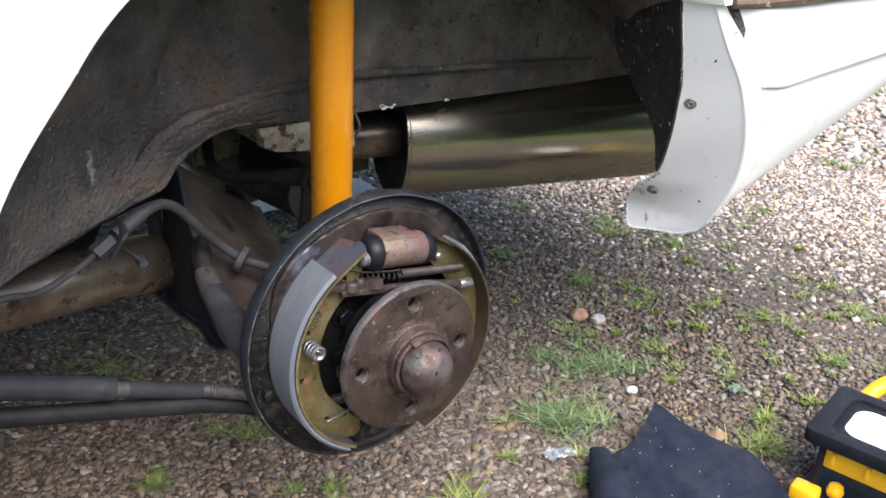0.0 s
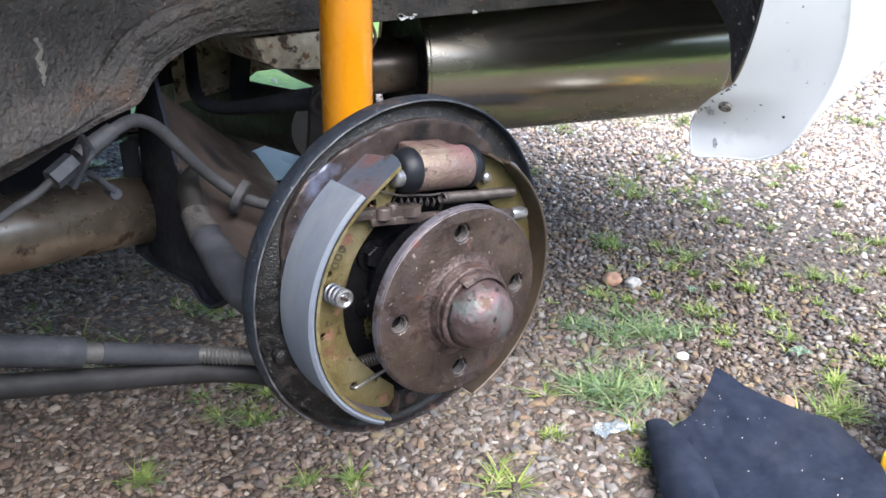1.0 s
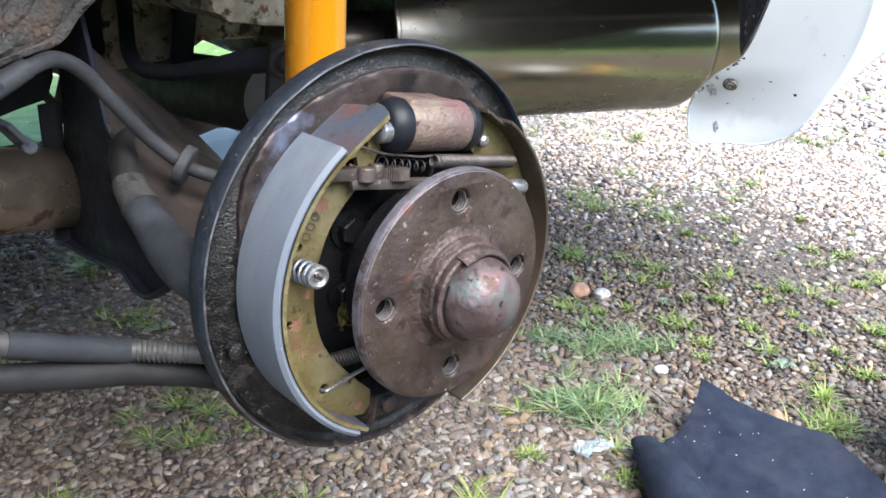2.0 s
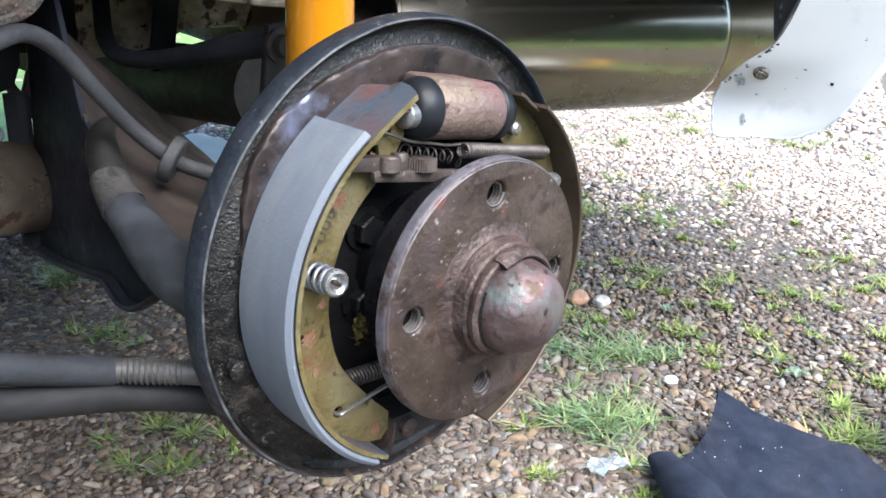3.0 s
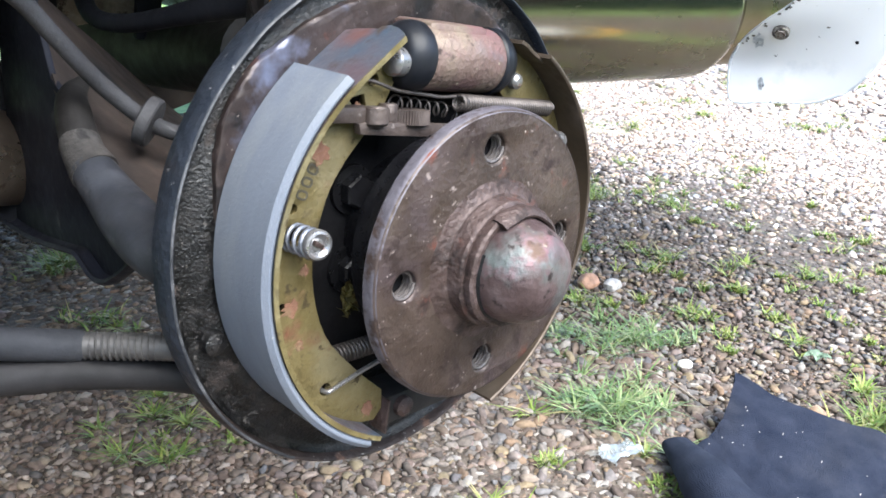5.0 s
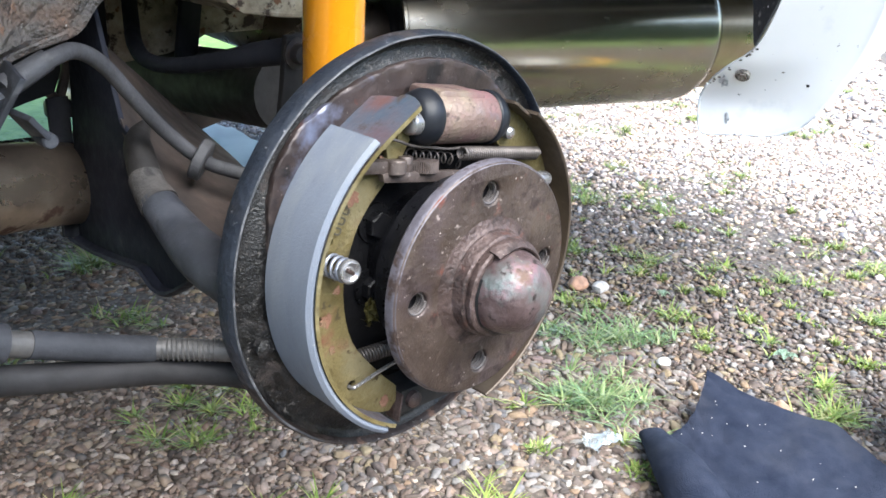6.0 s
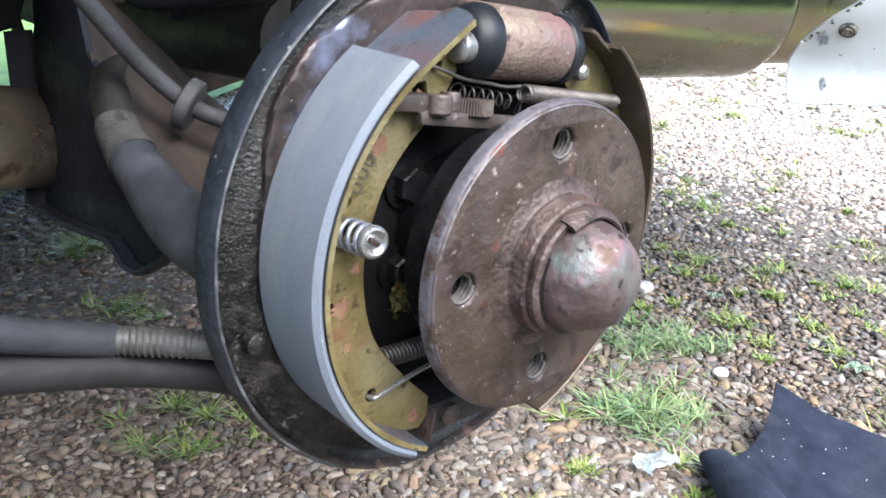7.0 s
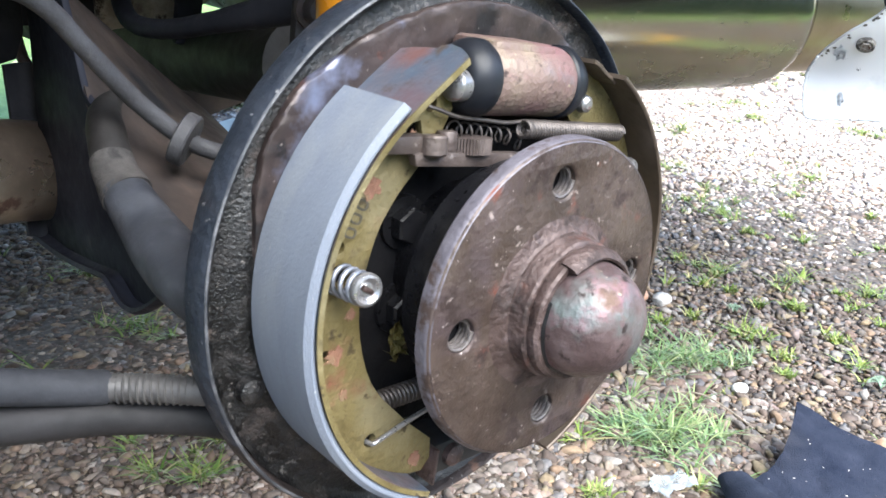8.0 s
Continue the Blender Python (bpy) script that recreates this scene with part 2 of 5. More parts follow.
M_BLACK = surf("black_chassis_paint", [(0.009, 0.010, 0.014), (0.022, 0.023, 0.029)], 30, (0.55, 0.8), bump=0.3, spec=0.2, spots=[((0.06, 0.040, 0.030), 30, 0.66, 0.9, 0.12)])
M_ARM_BROWN = surf("brown_dusty_axle_steel", [(0.01909, 0.01542, 0.01492), (0.04758, 0.03528, 0.0307), (0.1004, 0.07275, 0.05929)], 18, (0.6, 0.85), metal=0.1, bump=0.25, detail=9, spots=[((0.01392, 0.01428, 0.01764), 16, 0.53, 0.6, 0.12)])
M_ARM_TUBE = surf("scuffed_grey_axle_tube", [(0.01251, 0.01387, 0.01768), (0.02815, 0.03101, 0.03978), (0.0563, 0.0612, 0.07602)], 26, (0.45, 0.75), metal=0.1, bump=0.25, detail=9, spots=[((0.07429, 0.07507, 0.08486), 60, 0.60, 0.7, 0.1), ((0.01095, 0.01142, 0.01414), 40, 0.58, 0.8, 0.1)])
M_MATT = surf("matt_black_paint", [(0.0085, 0.0095, 0.0154), (0.0204, 0.0228, 0.033)], 30, (0.6, 0.8), bump=0.3, spec=0.15, spots=[((0.068, 0.0684, 0.0748), 40, 0.66, 0.9, 0.1)])
M_ARM_DARK = surf("dull_dark_tube", [(0.0054, 0.0045, 0.0045), (0.012, 0.0102, 0.0099)], 24, (0.6, 0.85), bump=0.25)
M_ARM_PALE = surf("pale_scuff", [(0.0168, 0.01584, 0.01632), (0.0456, 0.04224, 0.04128), (0.0816, 0.0744, 0.07104)], 70, (0.6, 0.85), bump=0.35, detail=9, spots=[((0.0096, 0.00912, 0.0096), 60, 0.56, 0.8, 0.1)])
M_SPRING = surf("grey_spring_steel", [(0.042, 0.035, 0.0322), (0.0875, 0.0756, 0.07)], 90, (0.4, 0.6), metal=0.5, bump=0.1)
M_SCREW = surf("dull_rusty_zinc", [(0.16, 0.135, 0.115), (0.36, 0.33, 0.30)], 300, (0.5, 0.7), metal=0.4, bump=0.4, bump_scale=900, spots=[((0.09, 0.05, 0.03), 260, 0.54, 0.8, 0.1)])
M_STEEL = surf("blued_spring_wire", [(0.11, 0.12, 0.145), (0.23, 0.24, 0.28)], 120, (0.3, 0.5), metal=0.6, bump=0.1)
M_ZINC = surf("bright_zinc", [(0.19, 0.187, 0.192), (0.31, 0.305, 0.31)], 120, (0.24, 0.42), metal=0.75, bump=0.1, spots=[((0.20, 0.10, 0.075), 150, 0.62, 0.6, 0.08)])
M_LEVER = surf("brown_grey_lever_steel", [(0.0374, 0.02693, 0.02394), (0.08602, 0.06732, 0.05984)], 70, (0.42, 0.65), metal=0.4, bump=0.3, bump_scale=500, spots=[((0.1571, 0.1346, 0.1234), 200, 0.64, 0.5)])
M_YELLOW = surf("yellow_enamel", [(0.70, 0.26, 0.006), (0.75, 0.29, 0.008)], 12, (0.2, 0.32), bump=0.03, coat=0.5, spots=[((0.20, 0.10, 0.02), 90, 0.76, 0.6)])
M_MUFFLER = surf("stainless_muffler", [(0.2694, 0.233, 0.1835), (0.3203, 0.2854, 0.233), (0.364, 0.3291, 0.2737)], 4, (0.15, 0.24), metal=0.9, bump=0.02, spots=[((0.2184, 0.1864, 0.1529), 7, 0.56, 0.45, 0.3), ((0.3931, 0.2621, 0.182), 5, 0.60, 0.4, 0.25), ((0.1019, 0.08736, 0.07571), 60, 0.68, 0.6, 0.1)], stretch=(1, 1, 2))
M_PIPE = surf("heat_stained_exhaust_pipe", [(0.09375, 0.06875, 0.0575), (0.225, 0.1812, 0.1438), (0.5, 0.4312, 0.3375)], 9, (0.22, 0.45), metal=0.8, bump=0.15, detail=9, spots=[((0.06875, 0.04, 0.03125), 34, 0.60, 0.85, 0.08), ((0.275, 0.2, 0.1562), 140, 0.64, 0.7)])
M_CABLE = surf("dusty_black_cable", [(0.0169, 0.0182, 0.0221), (0.0351, 0.03705, 0.0442)], 50, (0.5, 0.75), bump=0.2, spots=[((0.0585, 0.0585, 0.0637), 30, 0.60, 0.8, 0.15), ((0.2925, 0.2925, 0.299), 320, 0.735, 0.8)], spec=0.2)
M_THREAD = surf("dusty_threaded_steel", [(0.03375, 0.03285, 0.0342), (0.07425, 0.072, 0.072)], 90, (0.5, 0.7), metal=0.3, bump=0.1)
M_RUBBER_D = surf("dusty_black_hose", [(0.008, 0.008, 0.009), (0.019, 0.0185, 0.02)], 40, (0.5, 0.75), bump=0.15, spec=0.2)
M_TAIL = surf("tan_stained_stainless", [(0.26, 0.195, 0.13), (0.36, 0.285, 0.20), (0.44, 0.37, 0.28)], 9, (0.25, 0.4), metal=0.85, bump=0.05)
M_CLOTH = surf("black_carpet", [(0.0098, 0.014, 0.028), (0.0252, 0.0308, 0.0504)], 40, (0.9, 1.0), bump=1.0, bump_scale=900, detail=10, spots=[((0.0336, 0.0378, 0.0532), 14, 0.56, 1.0, 0.2), ((0.7, 0.672, 0.616), 260, 0.735, 0.9)], spec=0.15)
M_TRIM = surf("dark_bronze_trim", [(0.06, 0.038, 0.026), (0.12, 0.08, 0.06)], 60, (0.5, 0.7), bump=0.2, spots=[((0.35, 0.30, 0.24), 90, 0.62, 0.7)])
M_LAMP_Y = surf("yellow_lamp_plastic", [(0.80, 0.42, 0.01), (0.85, 0.47, 0.02)], 20, (0.3, 0.45), bump=0.03)
M_LAMP_K = surf("black_lamp_casting", [(0.006, 0.007, 0.011), (0.012, 0.013, 0.019)], 40, (0.55, 0.75), bump=0.2, spec=0.2)
M_DIFF = surf("white_lamp_glass", [(0.80, 0.82, 0.84), (0.85, 0.86, 0.87)], 20, (0.08, 0.15), bump=0)
M_CLEAR = surf("frosted_clear_plastic", [(0.62, 0.68, 0.70), (0.78, 0.81, 0.83)], 90, (0.12, 0.3), bump=0.2)
M_CLEAR.node_tree.nodes["Principled BSDF"].inputs["Transmission Weight"].default_value = 0.75
M_GRAVEL = island("river_gravel", [(0.04512, 0.03534, 0.03158), (0.1616, 0.1241, 0.1016), (0.07369, 0.06768, 0.06542), (0.2256, 0.1843, 0.1466), (0.1241, 0.08646, 0.07144), (0.1466, 0.1407, 0.1413), (0.05866, 0.04587, 0.0391), (0.1993, 0.1504, 0.1241), (0.09027, 0.08792, 0.09402), (0.3007, 0.2783, 0.2519), (0.08873, 0.06392, 0.05264), (0.188, 0.167, 0.1504), (0.1166, 0.0977, 0.0842), (0.188, 0.1293, 0.08873), (0.2181, 0.1767, 0.1128), (0.1203, 0.1038, 0.09255), (0.2708, 0.2444, 0.2181), (0.1654, 0.1203, 0.1128)], 0.8, 200, bump=0.6, spec=0.22)
# river gravel colours raised to paint the brighter light on the open drive
M_GRAVEL_BRIGHT = island("brightened_gravel", [(0.1131, 0.08848, 0.08064), (0.4234, 0.327, 0.2632), (0.1736, 0.1602, 0.1579), (0.6048, 0.495, 0.3942), (0.3181, 0.2206, 0.1781), (0.3629, 0.3539, 0.3629), (0.1434, 0.1109, 0.09296), (0.5141, 0.3987, 0.3326), (0.2117, 0.2106, 0.2318), (0.784, 0.7616, 0.7392), (0.2117, 0.149, 0.1232), (0.4693, 0.4222, 0.3819), (0.2946, 0.2442, 0.2117), (0.4838, 0.327, 0.2397), (0.6048, 0.5174, 0.355), (0.3024, 0.2587, 0.2318), (0.756, 0.6854, 0.6182), (0.3786, 0.289, 0.2778)], 0.8, 200, bump=0.4, spec=0.22)
M_GRAVEL_DIRTY = island("earthy_gravel", [(0.04864, 0.03505, 0.02951), (0.1822, 0.1319, 0.1023), (0.07726, 0.06215, 0.05359), (0.2626, 0.1967, 0.1503), (0.1344, 0.09055, 0.06996), (0.1639, 0.1377, 0.1221), (0.06115, 0.04455, 0.03548), (0.2218, 0.1604, 0.1263), (0.09583, 0.08221, 0.07566), (0.4179, 0.3454, 0.2864), (0.08941, 0.06024, 0.04765), (0.2075, 0.1668, 0.136), (0.1277, 0.09645, 0.0773), (0.2035, 0.1345, 0.09926), (0.2638, 0.204, 0.145), (0.1325, 0.1019, 0.08372), (0.3346, 0.2692, 0.2209), (0.1638, 0.1169, 0.09979)], 0.85, 200, bump=0.6, spec=0.2)
M_GRASS = island("meadow_grass", [(0.0738, 0.1328, 0.02165), (0.1328, 0.2017, 0.03444), (0.1968, 0.2657, 0.05412), (0.0984, 0.1673, 0.03936), (0.2657, 0.2952, 0.0738), (0.1476, 0.2066, 0.05904), (0.3542, 0.305, 0.1574), (0.1181, 0.187, 0.02952)], 0.55, 60, bump=0, trans=0.3)
M_GRASS_BLUE = island("blue_green_grass", [(0.070, 0.135, 0.045), (0.12, 0.20, 0.070), (0.175, 0.25, 0.10), (0.10, 0.17, 0.080), (0.22, 0.29, 0.12), (0.29, 0.31, 0.17), (0.085, 0.155, 0.055)], 0.5, 60, bump=0, trans=0.3)
M_WEED = island("grey_green_weed", [(0.20, 0.30, 0.21), (0.30, 0.40, 0.30)], 0.6, 120, bump=0.2)
M_FLUFF = surf("pale_lint", [(0.28, 0.27, 0.25), (0.45, 0.43, 0.40)], 90, (0.8, 1.0), bump=0)
M_DRY = surf("dry_grey_stalk", [(0.16, 0.13, 0.10), (0.27, 0.23, 0.18)], 80, (0.7, 0.9), bump=0.2)


# ---- mesh tools ----
def catmull(pts, n):
    """n points along a smooth curve through pts."""
    P = np.array(pts, float)
    P = np.vstack([2 * P[0] - P[1], P, 2 * P[-1] - P[-2]])
    out = []
    m = len(P) - 3
    for u in np.linspace(0, m - 1e-9, n):
        i, f = int(u), u - int(u)
        a, b, c, d = P[i : i + 4]
        out.append(0.5 * (2 * b + (c - a) * f + (2 * a - 5 * b + 4 * c - d) * f * f + (3 * b - a - 3 * c + d) * f**3))
    return np.array(out)


def lathe(profile, seg=64, origin=(0, 0, H), closed=False, a0=0.0, a1=360.0):
    """Turns (radius, y) round an axis along y through origin."""
    bm = bmesh.new()
    full = a1 - a0 >= 359.9
    steps = seg if full else seg + 1
    rings = []
    for k in range(steps):
        a = radians(a0 + (a1 - a0) * k / seg)
        rings.append([bm.verts.new((origin[0] + r * math.cos(a), origin[1] + y, origin[2] + r * math.sin(a))) for r, y in profile])
    n = len(profile)
    for k in range(seg):
        A, B = rings[k], rings[(k + 1) % steps]
        for i in range(n if closed else n - 1):
            j = (i + 1) % n
            bm.faces.new((A[i], A[j], B[j], B[i]))
    if not full and closed:
        bm.faces.new(rings[0])
        bm.faces.new(rings[-1][::-1])
    bmesh.ops.remove_doubles(bm, verts=bm.verts, dist=1e-6)
    bmesh.ops.recalc_face_normals(bm, faces=bm.faces)
    return bm


def tube(pts, radius, seg=14, n=40, smooth=True, caps=True):
    """A round rod along pts; radius may be a list that goes with pts."""
    P = catmull(pts, n) if smooth else np.array(pts, float)
    n = len(P)
    R = np.interp(np.linspace(0, 1, n), np.linspace(0, 1, len(radius)), radius) if isinstance(radius, (list, tuple)) else np.full(n, radius)
    bm = bmesh.new()
    T = np.gradient(P, axis=0)
    T /= np.linalg.norm(T, axis=1)[:, None]
    side = np.cross(T[0], (0, 0, 1) if abs(T[0][2]) < 0.9 else (1, 0, 0))
    rings = []
    for p, t, r in zip(P, T, R):
        side = side - t * (side @ t)
        side /= np.linalg.norm(side)
        up = np.cross(t, side)
        rings.append([bm.verts.new(p + r * (math.cos(2 * math.pi * k / seg) * side + math.sin(2 * math.pi * k / seg) * up)) for k in range(seg)])
    for A, B in zip(rings, rings[1:]):
        for k in range(seg):
            bm.faces.new((A[k], A[(k + 1) % seg], B[(k + 1) % seg], B[k]))
    if caps:
        bm.faces.new(rings[0][::-1])
        bm.faces.new(rings[-1])
    bmesh.ops.recalc_face_normals(bm, faces=bm.faces)
    return bm


def coil(a, b, r, wire, turns, seg=8):
    """A helical spring from a to b."""
    a, b = Vector(a), Vector(b)
    ax = (b - a).normalized()
    s = ax.cross((0, 0, 1) if abs(ax.z) < 0.9 else (1, 0, 0)).normalized()
    u = ax.cross(s)
    n = int(turns * 14)
    pts = [a + (b - a) * (k / n) + r * (math.cos(2 * math.pi * turns * k / n) * s + math.sin(2 * math.pi * turns * k / n) * u) for k in range(n + 1)]
    return tube([tuple(p) for p in pts], wire, seg, n=n + 1, smooth=False)


def loft(curves, n=24, m=None):
    """A sheet through several curves."""
    C = [catmull(c, n) for c in curves]
    G = np.array(C)
    if m:
        G = np.array([catmull(G[:, k], m) for k in range(n)]).transpose(1, 0, 2)
    bm = bmesh.new()
    V = [[bm.verts.new(p) for p in row] for row in G]
    for A, B in zip(V, V[1:]):
        for k in range(n - 1):
            bm.faces.new((A[k], A[k + 1], B[k + 1], B[k]))
    bmesh.ops.recalc_face_normals(bm, faces=bm.faces)
    return bm


def thicken(bm, t):
    """Gives a sheet its thickness."""
    bmesh.ops.solidify(bm, geom=bm.faces[:], thickness=t)
    bmesh.ops.recalc_face_normals(bm, faces=bm.faces)
    return bm


def plate(outlines, y0, y1, bevel=0.0, m=None):
    """A sheet cut to outlines (the first outside, the rest holes) in x and z, from y0 to y1; m places it otherwise."""
    cu = bpy.data.curves.new("cut", "CURVE")
    cu.dimensions, cu.fill_mode = "2D", "BOTH"
    for pts in outlines:
        sp = cu.splines.new("POLY")
        sp.points.add(len(pts) - 1)
        for q, (x, z) in zip(sp.points, pts):
            q.co = (x, z, 0, 1)
        sp.use_cyclic_u = True
    cu.extrude = max(abs(y1 - y0) / 2 - bevel, 1e-5)
    if bevel:
        cu.bevel_depth, cu.bevel_resolution, cu.offset = bevel, 1, -bevel
    ob = new("cut", cu)
    me = bpy.data.meshes.new_from_object(ob.evaluated_get(bpy.context.evaluated_depsgraph_get()))
    bm = bmesh.new()
    bm.from_mesh(me)
    bpy.data.objects.remove(ob)
    bpy.data.curves.remove(cu)
    bpy.data.meshes.remove(me)
    bmesh.ops.remove_doubles(bm, verts=bm.verts, dist=1e-6)
    bm.transform(m if m is not None else Matrix.Translation((0, (y0 + y1) / 2, 0)) @ pose(0, 0, 0, 90, 0, 0))
    bmesh.ops.recalc_face_normals(bm, faces=bm.faces)
    return bm


def box(c, s, bevel=0.001, rot=(0, 0, 0)):
    bm = bmesh.new()
    bmesh.ops.create_cube(bm, size=1.0)
    bm.transform(Matrix.Diagonal((*s, 1)))
    if bevel:
        bmesh.ops.bevel(bm, geom=bm.edges[:], offset=bevel, segments=2, profile=0.5, affect="EDGES")
    bm.transform(pose(*c, *rot))
    return bm


def disc(c, axis, prof, seg=24):
    """A small turned piece: (radius, height) along axis from c."""
    bm = lathe(prof, seg, (0, 0, 0))
    q = Vector((0, 1, 0)).rotation_difference(Vector(axis).normalized()).to_matrix().to_4x4()
    bm.transform(Matrix.Translation(c) @ q)
    return bm


def join(*bms):
    out = bmesh.new()
    for b in bms:
        me = bpy.data.meshes.new("tmp")
        b.to_mesh(me)
        b.free()
        out.from_mesh(me)
        bpy.data.meshes.remove(me)
    return out


def circle(cx, cz, r, n=28, a0=0.0):
    return [(cx + r * math.cos(radians(a0) + 2 * math.pi * k / n), cz + r * math.sin(radians(a0) + 2 * math.pi * k / n)) for k in range(n)]


def arc(r, a0, a1, n, cx=0.0, cz=H):
    return [(cx + r * math.cos(radians(a)), cz + r * math.sin(radians(a))) for a in np.linspace(a0, a1, n)]


def band(r0, r1, y0, y1, a0, a1, seg=48, bevel=0.0006):
    """A curved bar of rectangular section round the wheel's axis."""
    b = bevel
    prof = [(r0 + b, y0), (r1 - b, y0), (r1, y0 + b), (r1, y1 - b), (r1 - b, y1), (r0 + b, y1), (r0, y1 - b), (r0, y0 + b)]
    return lathe(prof, seg, (0, 0, H), closed=True, a0=a0, a1=a1)


def wobble(bm, amp, scale, seed=0.0):
    for v in bm.verts:
        v.co += amp * Vector(noise.noise_vector(v.co * scale + Vector((seed, 0, 0))))
    return bm


def origin_of(ob):
    p = Vector()
    while ob is not None:
        p += ob.location
        ob = ob.parent
    return p


def finish(name, bm, material, at=Vector(), sharp=35):
    bm.transform(Matrix.Translation(-at))
    bm.normal_update()
    for f in bm.faces:
        f.smooth = True
    me = bpy.data.meshes.new(name)
    bm.to_mesh(me)
    bm.free()
    me.set_sharp_from_angle(angle=radians(sharp))
    me.materials.append(material)
    return me


def part(name, bm, material, parent, label="", sharp=35):
    ob = new(name, finish(name, bm, material, origin_of(parent), sharp))
    ob.parent = parent
    return tagged(ob, label)


def thing(name, at, label, category, group="", kind=""):
    ob = new(name)
    ob.location = at
    ob.empty_display_size = 0.02
    return tagged(ob, label, category, group, kind)


def solo(name, bm, material, label, category, kind="", sharp=35):
    lo = [min(v.co[k] for v in bm.verts) for k in range(3)]
    hi = [max(v.co[k] for v in bm.verts) for k in range(3)]
    at = Vector(((lo[0] + hi[0]) / 2, (lo[1] + hi[1]) / 2, lo[2]))
    ob = new(name, finish(name, bm, material, at, sharp))
    ob.location = at
    return tagged(ob, label, category, kind=kind)


# ---- ground ----
def ground_sheet():
    bm = bmesh.new()
    xs = sorted({-150, -40, -12, -4, 4, 12, 40, 150} | {round(-2 + 0.1 * k, 2) for k in range(51)})
    ys = sorted({-150, -40, -12, -4, 5, 12, 40, 150} | {round(-1.5 + 0.1 * k, 2) for k in range(51)})
    V = [[bm.verts.new((x, y, 0.004 * noise.noise(Vector((x * 2.2, y * 2.2, 0))) if abs(x) < 5 and abs(y) < 5 else 0)) for x in xs] for y in ys]
    for a, b in zip(V, V[1:]):
        for k in range(len(xs) - 1):
            bm.faces.new((a[k], a[k + 1], b[k + 1], b[k]))
    return bm


def ground_material():
    """Soil close by, gravel seen from afar further off, with weedy patches."""
    m = surf("gravel_drive", [(0.035, 0.027, 0.021), (0.075, 0.060, 0.048), (0.17, 0.142, 0.115)], 140, (0.75, 0.95), bump=1.0, bump_scale=70, spots=[((0.10, 0.14, 0.04), 1.6, 0.60, 0.8)])
    return m


ground = tagged(new("ground", finish("ground", ground_sheet(), ground_material())), "gritty brown soil and gravel of a driveway", "ground", kind="structure")


def slab(pts, z):
    bm = bmesh.new()
    bm.faces.new([bm.verts.new((x, y, z)) for x, y in pts])
    return bm


M_LAWN = surf("sunlit_lawn", [(0.06, 0.12, 0.02), (0.11, 0.19, 0.035), (0.17, 0.24, 0.06)], 25, (0.7, 0.9), bump=1.0, bump_scale=90)
tagged(new("lawn", finish("lawn", slab([(-6, 1.53), (0.66, 1.53), (0.85, 1.66), (1.35, 2.0), (2.4, 3.3), (6, 5), (6, 40), (-40, 40), (-40, 1.53)], 0.012), M_LAWN)), "bright green lawn beyond the drive", "lawn", kind="structure")
tagged(new("lawn", finish("lawn", slab([(-40, -1.25), (40, -1.45), (40, -40), (-40, -40)][::-1], 0.012), M_LAWN)), "green lawn across the drive", "lawn", kind="structure")


def hedge_mesh():
    """A clipped hedge, lumpy and rounded on top, that closes the far side of the lawn."""
    rows = [(-3.6, 0.0), (-3.52, 0.4), (-3.5, 0.9), (-3.56, 1.35), (-3.72, 1.62), (-4.0, 1.7), (-4.3, 1.6), (-4.45, 1.2), (-4.5, 0.0)]
    bm = loft([[(x, y, z) for x in np.linspace(-7, 9, 12)] for y, z in rows], 320, 60)
    return wobble(wobble(bm, 0.10, 3.0), 0.05, 11.0)


M_HEDGE = surf("dark_hedge_leaves", [(0.013, 0.0221, 0.0091), (0.0312, 0.052, 0.0182), (0.0585, 0.0884, 0.0312)], 40, (0.6, 0.85), bump=1.0, bump_scale=60)
tagged(new("hedge", finish("hedge", hedge_mesh(), M_HEDGE)), "dark green clipped hedge across the lawn", "hedge", kind="structure")


def ico(sub):
    bm = bmesh.new()
    bmesh.ops.create_icosphere(bm, subdivisions=sub, radius=1.0)
    v = np.array([p.co[:] for p in bm.verts])
    f = np.array([[q.index for q in p.verts] for p in bm.faces])
    bm.free()
    return v, f


def mass(name, verts, faces, material):
    """One mesh from big arrays of corners and equal-sided faces."""
    me = bpy.data.meshes.new(name)
    k = faces.shape[1]
    me.vertices.add(len(verts))
    me.vertices.foreach_set("co", verts.astype(np.float32).ravel())
    me.loops.add(faces.size)
    me.loops.foreach_set("vertex_index", faces.astype(np.int32).ravel())
    me.polygons.add(len(faces))
    me.polygons.foreach_set("loop_start", np.arange(0, faces.size, k, dtype=np.int32))
    me.polygons.foreach_set("use_smooth", np.ones(len(faces), dtype=bool))
    me.update(calc_edges=True)
    me.materials.append(material)
    return me


rng = np.random.default_rng(7)


